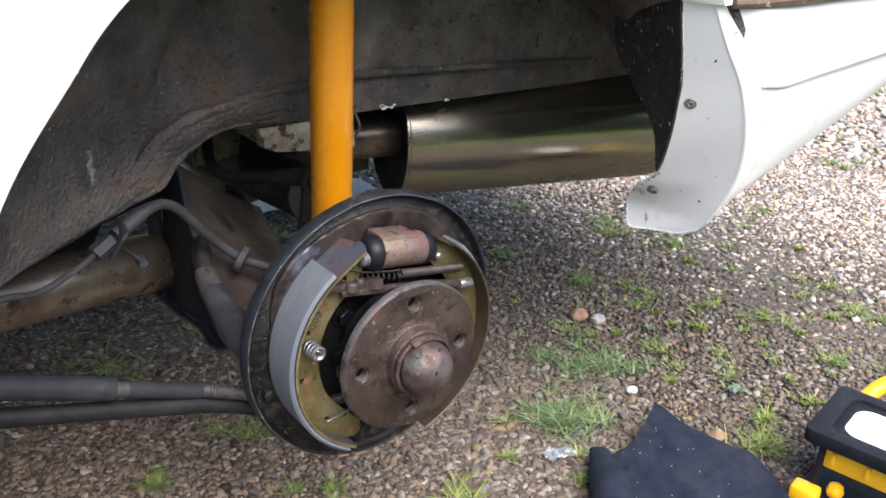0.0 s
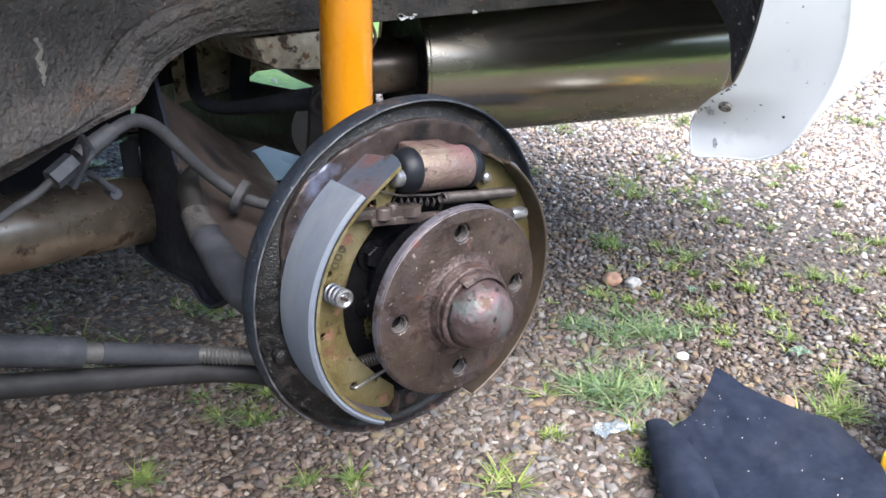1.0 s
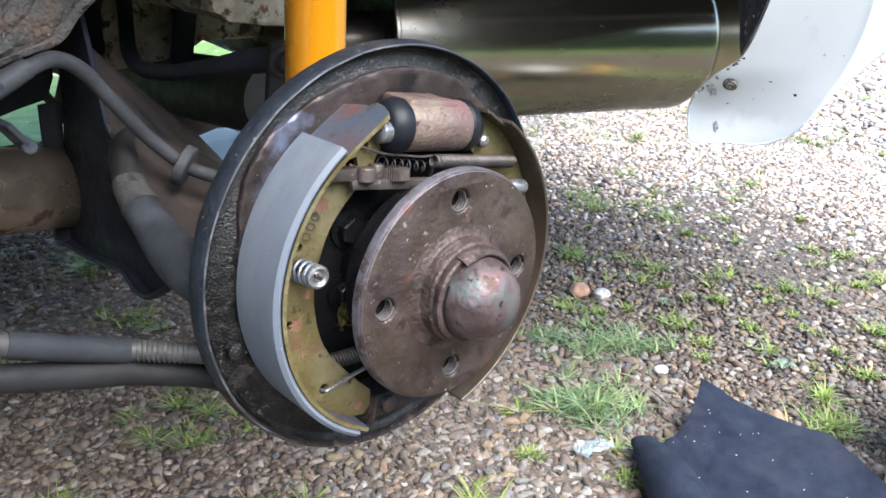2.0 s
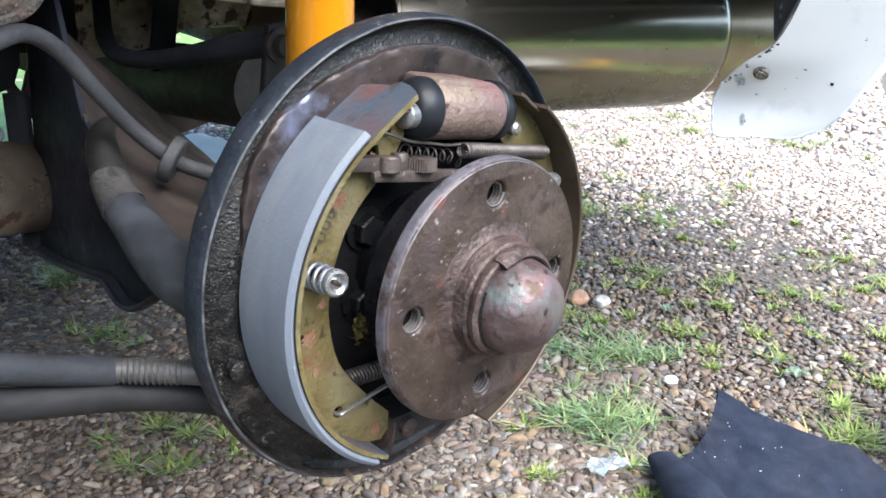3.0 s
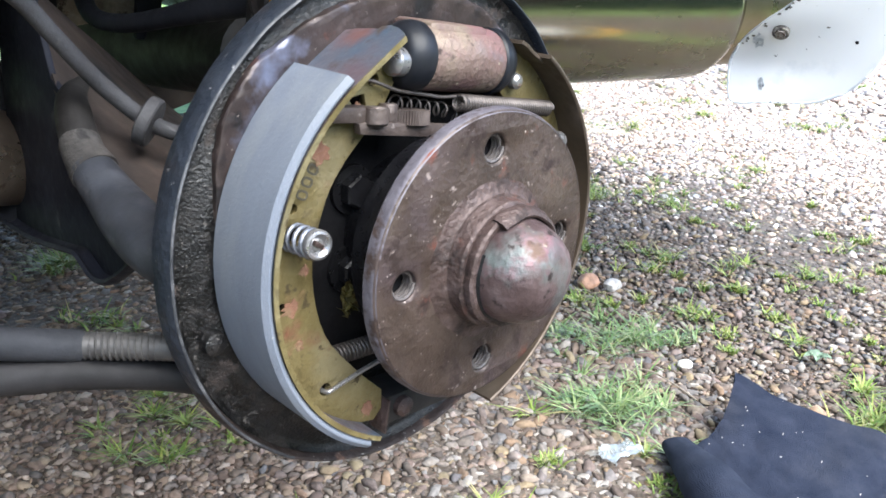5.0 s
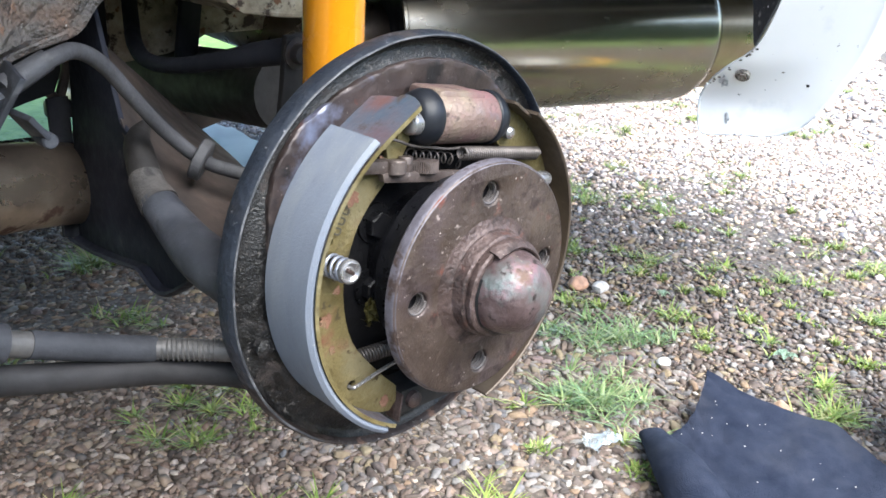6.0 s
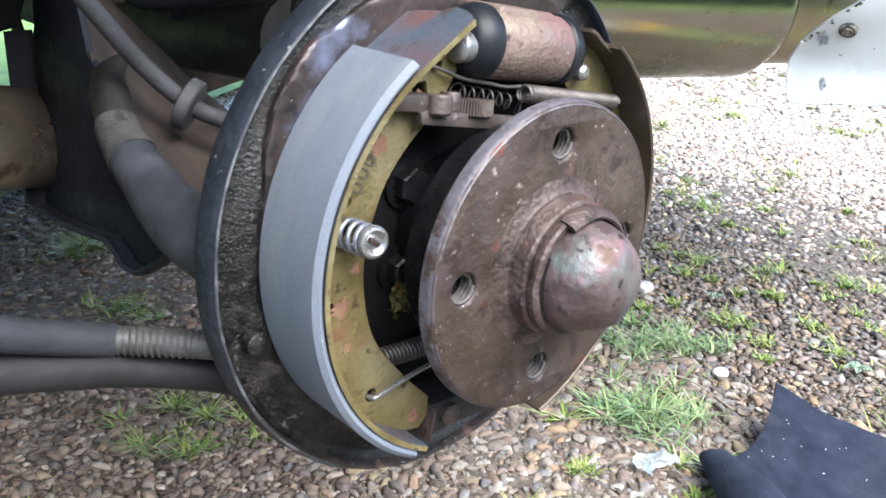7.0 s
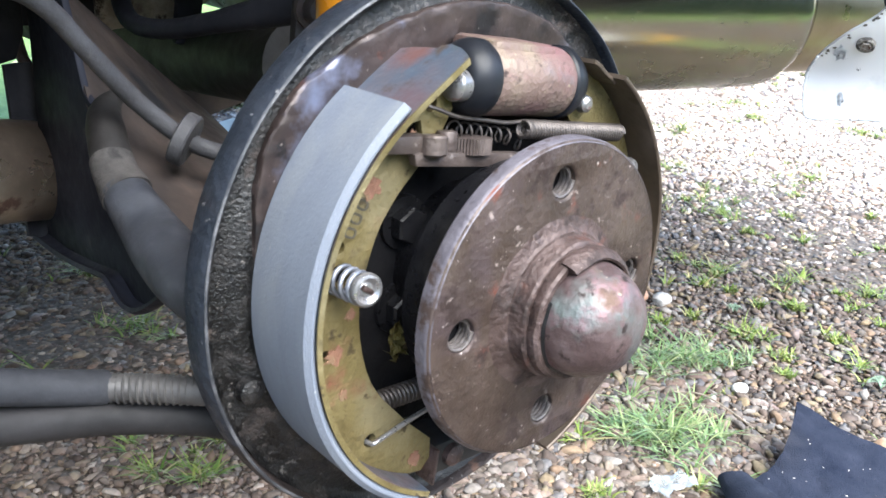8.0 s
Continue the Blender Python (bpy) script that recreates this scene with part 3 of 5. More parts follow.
def pebbles(xy, size, sub):
    """Rounded stones at xy, each of its own shape."""
    v, f = ico(sub)
    shapes = []
    for k in range(22):
        d = np.array([1 + 0.34 * noise.noise(Vector(p * 1.3) + Vector((k * 7.1, 0, 0))) + 0.10 * noise.noise(Vector(p * 3.1) + Vector((0, k * 5.3, 0))) for p in v])
        w = v * d[:, None]
        for _ in range(9):  # worn flats
            q = rng.normal(0, 1, 3)
            q /= np.linalg.norm(q)
            over = np.clip(w @ q - rng.uniform(0.40, 0.78), 0, None)
            w -= 1.0 * over[:, None] * q
        shapes.append(w * rng.uniform((1.0, 0.75, 0.45), (1.8, 1.35, 0.85)))
    S = np.array(shapes)
    n = len(xy)
    W = S[rng.integers(0, len(S), n)]
    a, b, c = rng.uniform(0, 6.283, n), rng.normal(0, 0.28, n), rng.normal(0, 0.28, n)
    ca, sa, cb, sb, cc, sc = np.cos(a), np.sin(a), np.cos(b), np.sin(b), np.cos(c), np.sin(c)
    z, o = np.zeros(n), np.ones(n)
    Rz = np.stack([np.stack([ca, -sa, z], -1), np.stack([sa, ca, z], -1), np.stack([z, z, o], -1)], 1)
    Rx = np.stack([np.stack([o, z, z], -1), np.stack([z, cb, -sb], -1), np.stack([z, sb, cb], -1)], 1)
    Ry = np.stack([np.stack([cc, z, sc], -1), np.stack([z, o, z], -1), np.stack([-sc, z, cc], -1)], 1)
    W = np.einsum("nij,nvj->nvi", Rz @ Rx @ Ry, W) * size[:, None, None]
    W[:, :, 0] += xy[:, :1]
    W[:, :, 1] += xy[:, 1:]
    W[:, :, 2] += (size * rng.uniform(-0.25, 0.35, n))[:, None]
    F = f[None] + (np.arange(n) * len(v))[:, None, None]
    return W.reshape(-1, 3), F.reshape(-1, 3)


def scatter(x0, x1, y0, y1, step):
    gx, gy = np.meshgrid(np.arange(x0, x1, step), np.arange(y0, y1, step))
    p = np.stack([gx.ravel(), gy.ravel()], -1)
    return p + rng.uniform(-0.5, 0.5, p.shape) * step


def bare(p, share):
    """Thins stones out in patches where soil and weeds show."""
    keep = np.array([noise.noise(Vector((x * 5.0, y * 5.0, 3.0))) for x, y in p])
    return p[rng.uniform(0, 1, len(p)) > np.clip((keep - 0.15) * share, 0, 0.75)]


def seen_ground(p):
    """The stretch of drive on either side of the wheel; nothing lies open beyond it."""
    return p[(p[:, 0] > -0.38 + 0.10 * p[:, 1]) & (p[:, 1] > 0.42 * p[:, 0] - 0.48)]


def earthy(p):
    """Which stones lie in the soil-stained patch under the car, with a ragged border."""
    return p[:, 0] + 0.22 * p[:, 1] < 0.13 + np.array([0.11 * noise.noise(Vector((x * 9.0, y * 9.0, 6.0))) for x, y in p]) + rng.normal(0, 0.03, len(p))


def outside(p, x0, x1, y0, y1):
    return p[~((p[:, 0] > x0) & (p[:, 0] < x1) & (p[:, 1] > y0) & (p[:, 1] < y1))]


def lay(p, size, spread, sub, label, material=M_GRAVEL):
    V, F = pebbles(p, np.minimum(rng.lognormal(math.log(size), spread, len(p)), 1.9 * size), sub)
    tagged(new("gravel", mass("gravel", V, F, material)), label, "gravel", kind="stuff")


lay(seen_ground(scatter(0.0, 0.62, -0.16, 0.36, 0.0052)), 0.0019, 0.30, 1, "fine brown grit between the pebbles", M_GRAVEL_DIRTY)
NEAR = bare(seen_ground(scatter(-0.26, 0.50, -0.20, 0.30, 0.0053)), 0.7)
STAINED = earthy(NEAR)
lay(NEAR[STAINED], 0.0040, 0.42, 1, "earthy brown pebbles lying under the car", M_GRAVEL_DIRTY)
lay(NEAR[~STAINED], 0.0040, 0.42, 2, "rounded brown, tan and grey pebbles of a gravel drive")
lay(seen_ground(scatter(-0.30, 0.26, 0.29, 1.05, 0.0064)), 0.0040, 0.34, 1, "packed earthy pebbles in the shade under the car", M_GRAVEL_DIRTY)
WIDE = bare(outside(seen_ground(scatter(-0.45, 1.9, -0.35, 1.7, 0.0076)), -0.26, 0.50, -0.20, 0.30), 0.45)
STAINED = earthy(WIDE)
# stones beyond a ragged border get the copy with light painted in
BRIGHT = (WIDE[:, 0] + 0.45 * WIDE[:, 1] > 1.25 + rng.normal(0, 0.16, len(WIDE))) & ~STAINED
lay(WIDE[STAINED], 0.0041, 0.36, 1, "earthy brown pebbles further under the car", M_GRAVEL_DIRTY)
lay(WIDE[BRIGHT], 0.0043, 0.36, 1, "pebbles further out on the drive, coloured paler for brighter light", M_GRAVEL_BRIGHT)
lay(WIDE[~STAINED & ~BRIGHT], 0.0041, 0.36, 1, "small tan and grey pebbles spreading over the drive")
# the outermost stones use the brightened colours as well
lay(bare(outside(seen_ground(scatter(-0.6, 3.9, -0.4, 3.2, 0.0172)), -0.45, 1.9, -0.35, 1.7), 0.3), 0.0098, 0.30, 1, "gravel far out on the drive, coloured paler for brighter light", M_GRAVEL_BRIGHT)


def blades(tufts):
    """Grass in small rosettes of curved, tapering blades; tufts of (x, y, spread, count, height)."""
    V, F, n = [], [], 0
    for x, y, spread, count, height in tufts:
        for _ in range(max(2, int(count / 6.5))):
            ca, cd = rng.uniform(0, 6.283), spread * abs(rng.normal(0, 0.62))
            cx, cy, tall = x + cd * math.cos(ca), y + cd * math.sin(ca), height * rng.uniform(0.75, 1.5)
            for _ in range(int(rng.uniform(6, 14))):
                a = rng.uniform(0, 6.283)
                bx, by = cx + 0.003 * math.cos(a), cy + 0.003 * math.sin(a)
                h = tall * rng.uniform(0.25, 0.85)
                lean = rng.uniform(0.5, 2.1) * h * (0.55 if height < 0.0165 else 1.0)
                la = a + rng.normal(0, 0.5)
                w = rng.uniform(0.0008, 0.0016)
                sx, sy = -math.sin(la) * w, math.cos(la) * w
                droop = rng.uniform(0.2, 0.55)
                for k in range(5):
                    u = k / 4
                    px, py, pz = bx + math.cos(la) * lean * u**1.4, by + math.sin(la) * lean * u**1.4, 0.001 + h * (u - droop * u * u)
                    t = 1 - 0.94 * u**1.5
                    V += [(px - sx * t, py - sy * t, pz), (px + sx * t, py + sy * t, pz)]
                F += [(n + 2 * k, n + 2 * k + 1, n + 2 * k + 3, n + 2 * k + 2) for k in range(4)]
                n += 10
    return np.array(V), np.array(F)


# big tufts beside the brake, then sprouts under the car, beside the carpet and out on the drive
TUFTS = [(0.374, 0.158, 0.042, 260, 0.034), (0.345, 0.178, 0.025, 90, 0.028), (0.405, 0.125, 0.022, 70, 0.024), (0.506, 0.225, 0.045, 200, 0.026), (0.47, 0.265, 0.04, 120, 0.022), (0.45, 0.30, 0.03, 60, 0.02), (0.56, 0.19, 0.03, 70, 0.02)]
TUFTS += [(0.107, 0.838, 0.035, 200, 0.034), (0.073, 0.645, 0.04, 110, 0.022), (0.032, 0.430, 0.009, 40, 0.020), (0.010, 0.36, 0.010, 45, 0.022), (-0.02, 0.39, 0.009, 40, 0.020), (-0.015, 0.44, 0.007, 26, 0.018), (0.05, 0.46, 0.010, 40, 0.020), (0.045, 0.40, 0.008, 34, 0.020), (0.07, 0.38, 0.011, 46, 0.020), (0.088, 0.425, 0.010, 40, 0.020), (0.02, 0.395, 0.006, 22, 0.016), (0.06, 0.345, 0.008, 30, 0.018)]
TUFTS += [(-0.13, 0.338, 0.018, 70, 0.020), (0.0, 0.235, 0.012, 40, 0.019), (0.158, 0.114, 0.02, 60, 0.022), (0.543, -0.034, 0.03, 120, 0.026), (0.711, 0.453, 0.035, 110, 0.024), (0.815, 0.262, 0.03, 70, 0.02), (0.628, 0.213, 0.03, 80, 0.02), (0.651, 0.095, 0.028, 60, 0.018), (0.038, 0.212, 0.015, 40, 0.02)]
TUFTS += [(-0.087, 0.622, 0.05, 120, 0.022), (0.825, 0.029, 0.03, 70, 0.02), (1.024, 0.1, 0.04, 90, 0.022), (0.929, 0.568, 0.04, 90, 0.022), (0.868, 0.8, 0.04, 60, 0.018), (0.67, 0.614, 0.03, 60, 0.022), (0.55, 0.33, 0.03, 70, 0.018), (0.72, 0.33, 0.03, 60, 0.016), (0.30, 0.20, 0.012, 30, 0.02), (0.60, 0.0, 0.02, 50, 0.02), (0.33, 0.09, 0.012, 30, 0.015)]
MOSSY = [(1.01, 0.549), (0.632, 0.381), (0.754, 0.332), (0.72, 0.291), (0.74, 0.212), (1.074, 0.402), (0.953, 0.4), (1.059, 0.235), (0.836, 0.2), (0.813, 0.167), (0.871, 0.109), (0.967, 0.112), (0.573, 0.298), (0.612, 0.278), (0.701, 0.141), (0.755, 0.087), (0.61, 0.156), (0.571, 0.142), (0.699, -0.014), (0.25, 0.138), (0.299, 0.049), (1.071, 0.178), (1.196, 0.313), (1.201, 0.454), (0.759, 0.4), (0.713, 0.246), (0.727, 0.038)]
for x, y in MOSSY:
    TUFTS.append((x, y, rng.uniform(0.010, 0.018), int(rng.uniform(50, 110)), rng.uniform(0.011, 0.016)))
for _ in range(34):
    x, y = rng.uniform(0.28, 1.3), rng.uniform(-0.1, 0.8)
    TUFTS.append((x, y, rng.uniform(0.006, 0.014), int(rng.uniform(12, 30)), rng.uniform(0.008, 0.014)))
for _ in range(360):
    x, y = rng.uniform(-0.4, 3.2), rng.uniform(-0.4, 2.4)
    if x > 0.75 or y > 0.7:
        TUFTS.append((x, y, rng.uniform(0.02, 0.07), int(rng.uniform(25, 80)), rng.uniform(0.014, 0.026)))
GV, GF = blades(TUFTS[:7])
tagged(new("grass", mass("grass", GV, GF, M_GRASS_BLUE)), "thick tufts of blue-green grass growing through gravel", "grass", kind="stuff")
GV, GF = blades(TUFTS[7:])
tagged(new("grass", mass("grass", GV, GF, M_GRASS)), "scattered sprouts of yellow-green grass growing through gravel", "grass", kind="stuff")


def weed(x, y, r):
    """A low rosette of rounded leaves."""
    root = thing("weed", (x, y, 0.004), "small grey-green weed rosette among gravel", "weed", "weeds in the gravel")
    for k in range(7):
        a = 0.9 * k + rng.normal(0, 0.15)
        bm = bmesh.new()
        C, S, length = math.cos(a), math.sin(a), r * rng.uniform(0.7, 1.1)
        rows = []
        for i in range(7):
            u = i / 6
            w = length * 0.36 * math.sin(math.pi * min(0.97, 0.08 + 0.9 * u)) ** 0.7
            rows.append([bm.verts.new((x + C * length * u - S * w * q, y + S * length * u + C * w * q, 0.009 + 0.006 * math.sin(2.6 * u) + 0.0015 * abs(q))) for q in (-1, 0, 1)])
        for A, B in zip(rows, rows[1:]):
            for q in range(2):
                bm.faces.new((A[q], A[q + 1], B[q + 1], B[q]))
        part("leaf", thicken(bm, 0.0004), M_WEED, root)


weed(0.621, 0.058, 0.014)
weed(0.658, 0.251, 0.010)
solo("dry_stalk", tube([(0.435, 0.186, 0.010), (0.448, 0.163, 0.013), (0.446, 0.133, 0.012), (0.440, 0.102, 0.009)], 0.0009, 8, 24), M_DRY, "thin dry stalk lying on gravel", "stalk")


# ---- car body ----
car = thing("car_body", (0.0, 0.3, 0.44), "white car body with a dirty black wheel arch", "car")
LIP = [(-0.345, -0.055, 0.400), (-0.318, -0.060, 0.470), (-0.291, -0.060, 0.527), (-0.258, -0.060, 0.573), (-0.225, -0.060, 0.612), (-0.150, -0.060, 0.672), (-0.04, -0.060, 0.712), (0.08, -0.058, 0.708), (0.18, -0.050, 0.662), (0.228, -0.040, 0.620), (0.252, -0.029, 0.586)]
ROLL = [(x * 1.006, y - 0.010, z + 0.003) for x, y, z in LIP]
ROLL2 = [(x * 1.05, y - 0.017, z + 0.016 * (z - 0.35) / 0.36) for x, y, z in LIP]
ROLL[-1], ROLL2[-1] = (0.257, -0.044, 0.586), (0.267, -0.060, 0.585)
MID = [(-0.290, 0.10, 0.402), (-0.273, 0.10, 0.470), (-0.245, 0.10, 0.535), (-0.215, 0.11, 0.580), (-0.175, 0.12, 0.620), (-0.10, 0.12, 0.672), (0.0, 0.12, 0.695), (0.10, 0.12, 0.690), (0.20, 0.12, 0.655), (0.275, 0.095, 0.612), (0.322, 0.088, 0.548)]
WALL = [(-0.160, 0.185, 0.418), (-0.130, 0.205, 0.480), (-0.115, 0.215, 0.520), (-0.090, 0.222, 0.560), (-0.055, 0.226, 0.595), (0.0, 0.226, 0.620), (0.08, 0.226, 0.630), (0.18, 0.226, 0.628), (0.28, 0.226, 0.61), (0.40, 0.218, 0.545), (0.452, 0.212, 0.484)]
part("fender", thicken(loft([LIP, ROLL, ROLL2, [(x * 1.9, -0.085, 0.42 + (z - 0.42) * 1.6) for x, y, z in ROLL[:-2]] + [(0.60, -0.086, 0.72), (0.62, -0.079, 0.590)], [(-2.2, -0.085, 0.30), (-2.2, -0.09, 0.6), (-2.2, -0.06, 0.95), (-1.6, -0.05, 1.15), (-1.0, -0.05, 1.2), (-0.5, -0.05, 1.2), (0.0, -0.05, 1.2), (0.4, -0.05, 1.2), (0.7, -0.05, 1.1), (0.95, -0.06, 0.9), (1.0, -0.08, 0.63)]], 60), -0.002), M_WHITE, car, "glossy white rear fender with a rolled arch lip")
part("inner_panel", box((0.66, 0.0, 0.76), (0.66, 0.01, 0.34), 0), M_BLACK, car)
PATCH = random.Random(3)
for cz, r in ((0.454, 0.0035), (0.461, 0.0048), (0.468, 0.0042), (0.475, 0.003)):
    rim = [(-0.1985 + 0.0008 * PATCH.uniform(-1, 1) + 0.42 * r * PATCH.uniform(0.6, 1.4) * math.cos(q * 0.3927), cz + 1.1 * r * PATCH.uniform(0.75, 1.25) * math.sin(q * 0.3927)) for q in range(16)]
    part("worn_patch", wobble(plate([rim], -0.0006, 0.0006, 0, m=Matrix.Translation((0.0, 0.145, 0.0)) @ pose(0, 0, 0, 90, 0, 0)), 0.002, 160), M_WORN, car, "scraped patch of pale primer")
part("arch_liner", thicken(wobble(loft([[(x, y + 0.004, z) for x, y, z in LIP], MID, WALL], 60, 14), 0.006, 14), 0.002), M_LINER, car, "black underseal, stained and flaking, inside the wheel arch")
EDGE = [(-0.160, 0.418), (-0.119, 0.453), (-0.082, 0.466), (-0.037, 0.483), (0.031, 0.489), (0.085, 0.491), (0.250, 0.485), (0.419, 0.474), (0.455, 0.478)]
FLAT = [(x, z) for x, y, z in WALL]
part("inner_arch_wall", wobble(plate([FLAT[:6] + [(0.031, 0.624), (0.031, 0.489)] + EDGE[3:0:-1]], 0.224, 0.228), 0.002, 25), M_LINER, car)
part("inner_arch_wall", wobble(plate([[(0.031, 0.624)] + FLAT[6:] + EDGE[-2:4:-1] + [(0.031, 0.489)]], 0.224, 0.228), 0.002, 25), M_WALL, car, "weathered grey underseal on the inner wall")
RIDGE_A = [(-0.262, 0.188, 0.392), (-0.221, 0.188, 0.403), (-0.190, 0.188, 0.413), (-0.164, 0.188, 0.429), (-0.136, 0.192, 0.457), (-0.115, 0.196, 0.470), (-0.088, 0.204, 0.4765), (-0.050, 0.214, 0.481), (0.0, 0.2195, 0.487)]
RIDGE_B = [(-0.262, 0.190, 0.372), (-0.224, 0.190, 0.388), (-0.177, 0.190, 0.408), (-0.148, 0.192, 0.418), (-0.131, 0.195, 0.423), (-0.117, 0.200, 0.437), (-0.090, 0.212, 0.450), (-0.055, 0.226, 0.456), (0.0, 0.2285, 0.456)]
MIDDLE = [((a[0] + b[0]) / 2, (a[1] + b[1]) / 2 - 0.004, (a[2] + b[2]) / 2) for a, b in zip(RIDGE_A, RIDGE_B)]
part("liner_flange", thicken(wobble(loft([RIDGE_A, MIDDLE, RIDGE_B], 50, 8), 0.0015, 40), 0.0015), M_LINER, car, "undersealed flange along the arch")
part("liner_ridge", wobble(tube(RIDGE_A, [0.006, 0.006, 0.006, 0.005, 0.0035], 10, 70), 0.0015, 50), M_LINER, car, "rounded fold under the black underseal")
part("liner_ridge", wobble(tube(RIDGE_B, [0.003, 0.004, 0.004, 0.003], 8, 70), 0.001, 50), M_LINER, car)
part("arch_seam", wobble(wobble(tube([(x, 0.2205, z) for x, z in EDGE[3:-1]], 0.0036, 8, 90), 0.0014, 60), 0.0008, 160), M_LINER, car, "lumpy folded seam with chipped paint")
part("sill_panel", plate([[(-0.95, 0.30), (-0.17, 0.31), (-0.150, 0.345), (-0.118, 0.355), (-0.098, 0.360), (-0.092, 0.375), (-0.090, 0.43), (-0.95, 0.43)]], 0.326, 0.331, 0.001), M_BLACK, car)
CHIPS = random.Random(5)
for x, z, w in ((0.118, 0.4515, 0.010), (0.126, 0.4500, 0.012), (0.134, 0.4508, 0.007), (0.098, 0.4920, 0.006), (0.02, 0.4900, 0.006), (0.205, 0.448, 0.006)):
    for k in range(3):
        cx, cz, cr = x + CHIPS.uniform(-w, w) * 0.5, z + CHIPS.uniform(-0.002, 0.002), w * CHIPS.uniform(0.14, 0.30)
        rim = [(cx + cr * CHIPS.uniform(0.6, 1.5) * math.cos(q * 0.785), cz + 0.7 * cr * CHIPS.uniform(0.5, 1.2) * math.sin(q * 0.785)) for q in range(8)]
        y = 0.2303 if z < 0.47 else 0.2188
        part("paint_chip", plate([rim], y, y + 0.0012), M_WHITE, car, "pale paint chip")
part("chassis_rail", plate([[(-0.215, 0.405), (-0.165, 0.405), (-0.122, 0.425), (-0.085, 0.445), (-0.056, 0.452), (-0.033, 0.449), (0.126, 0.449), (0.364, 0.446), (0.52, 0.446), (0.52, 0.58), (-0.08, 0.58), (-0.12, 0.50)]], 0.232, 0.262, 0.002), M_LINER, car, "black rail with chipped lower edge")
part("floor_edge", wobble(plate([[(-0.018, 0.444), (-0.012, 0.427), (0.0, 0.420), (0.03, 0.415), (0.09, 0.412), (0.09, 0.447), (-0.018, 0.447)]], 0.236, 0.40, 0.003), 0.002, 60), M_FLOOR, car, "flaking cream floor section")
part("spare_well", wobble(plate([[(-0.022, 0.362), (0.03, 0.367), (0.052, 0.374), (0.065, 0.3815), (0.10, 0.3800), (0.146, 0.381), (0.150, 0.42), (0.16, 0.50), (-0.022, 0.50)]], 0.402, 0.408, 0.002), 0.003, 14), M_FLOOR, car, "dirty cream underbody panel")
part("crossmember", plate([[(-0.95, 0.360), (-0.02, 0.355), (0.03, 0.362), (0.082, 0.372), (0.085, 0.515), (-0.95, 0.515)]], 0.495, 0.505, 0.001), M_BLACK, car)
part("hanger", tube([(-0.060, 0.478, 0.415), (-0.058, 0.470, 0.368), (-0.058, 0.462, 0.346), (-0.055, 0.460, 0.333), (-0.047, 0.460, 0.327), (-0.041, 0.460, 0.341), (-0.036, 0.462, 0.361), (-0.034, 0.475, 0.415)], 0.0042, 10, 50), M_ARM_BROWN, car, "rusty exhaust hanger hook")
part("rubber_mount", box((-0.047, 0.462, 0.317), (0.022, 0.018, 0.016), 0.004), M_RUBBER, car, "black rubber mount")
part("strap", box((0.046, 0.388, 0.43), (0.020, 0.008, 0.16), 0.003, (0, 9, 0)), M_BLACK, car)
part("floor_pan", box((-0.6, 0.93, 0.52), (3.2, 1.30, 0.02), 0), M_BLACK, car)
part("far_side_panel", box((-0.6, 1.56, 0.78), (3.2, 0.03, 0.76), 0), M_WHITE, car)
part("roof", box((-0.6, 0.72, 1.2), (3.2, 1.68, 0.02), 0), M_WHITE, car)
part("front_closing_panel", box((-2.21, 0.72, 0.8), (0.02, 1.6, 0.8), 0), M_WHITE, car)
part("rear_closing_panel", box((1.0, 0.75, 0.86), (0.02, 1.62, 0.66), 0), M_WHITE, car)

INNER = [(0.252, -0.029, 0.586), (0.281, -0.019, 0.519), (0.293, -0.010, 0.484), (0.307, 0.004, 0.442), (0.3195, 0.022, 0.4065), (0.3220, 0.0445, 0.3865), (0.3330, 0.0650, 0.3690), (0.3408, 0.0740, 0.3540), (0.3430, 0.0722, 0.3310), (0.3445, 0.0665, 0.3248)]
RIDGE = [(0.263, -0.053, 0.588), (0.285, -0.058, 0.550), (0.307, -0.064, 0.515), (0.326, -0.064, 0.476), (0.342, -0.057, 0.439), (0.353, -0.045, 0.405), (0.358, -0.030, 0.375), (0.361, -0.018, 0.355), (0.362, -0.005, 0.3415), (0.361, 0.009, 0.3325)]
SKIN1 = [(0.30, -0.072, 0.588), (0.33, -0.078, 0.552), (0.35, -0.079, 0.52), (0.36, -0.076, 0.487), (0.370, -0.069, 0.455), (0.376, -0.058, 0.425), (0.38, -0.045, 0.40), (0.385, -0.025, 0.385), (0.39, -0.005, 0.375), (0.39, 0.02, 0.37)]
SKIN2 = [(0.62, -0.076, 0.592), (0.62, -0.082, 0.575), (0.62, -0.083, 0.556), (0.62, -0.080, 0.535), (0.62, -0.074, 0.515), (0.62, -0.064, 0.496), (0.62, -0.050, 0.482), (0.62, -0.030, 0.474), (0.62, -0.010, 0.470), (0.62, 0.02, 0.468)]
SKIN3 = [(x + 0.38, y + 0.01, z + 0.03 * k / 9) for k, (x, y, z) in enumerate(SKIN2)]
bumper = thing("bumper", (0.5, -0.05, 0.33), "white rear bumper corner screwed on behind the wheel arch", "bumper")
def between(a, b, f):
    """A curve part of the way from a to b."""
    return [tuple(p + (q - p) * f for p, q in zip(u, v)) for u, v in zip(a, b)]


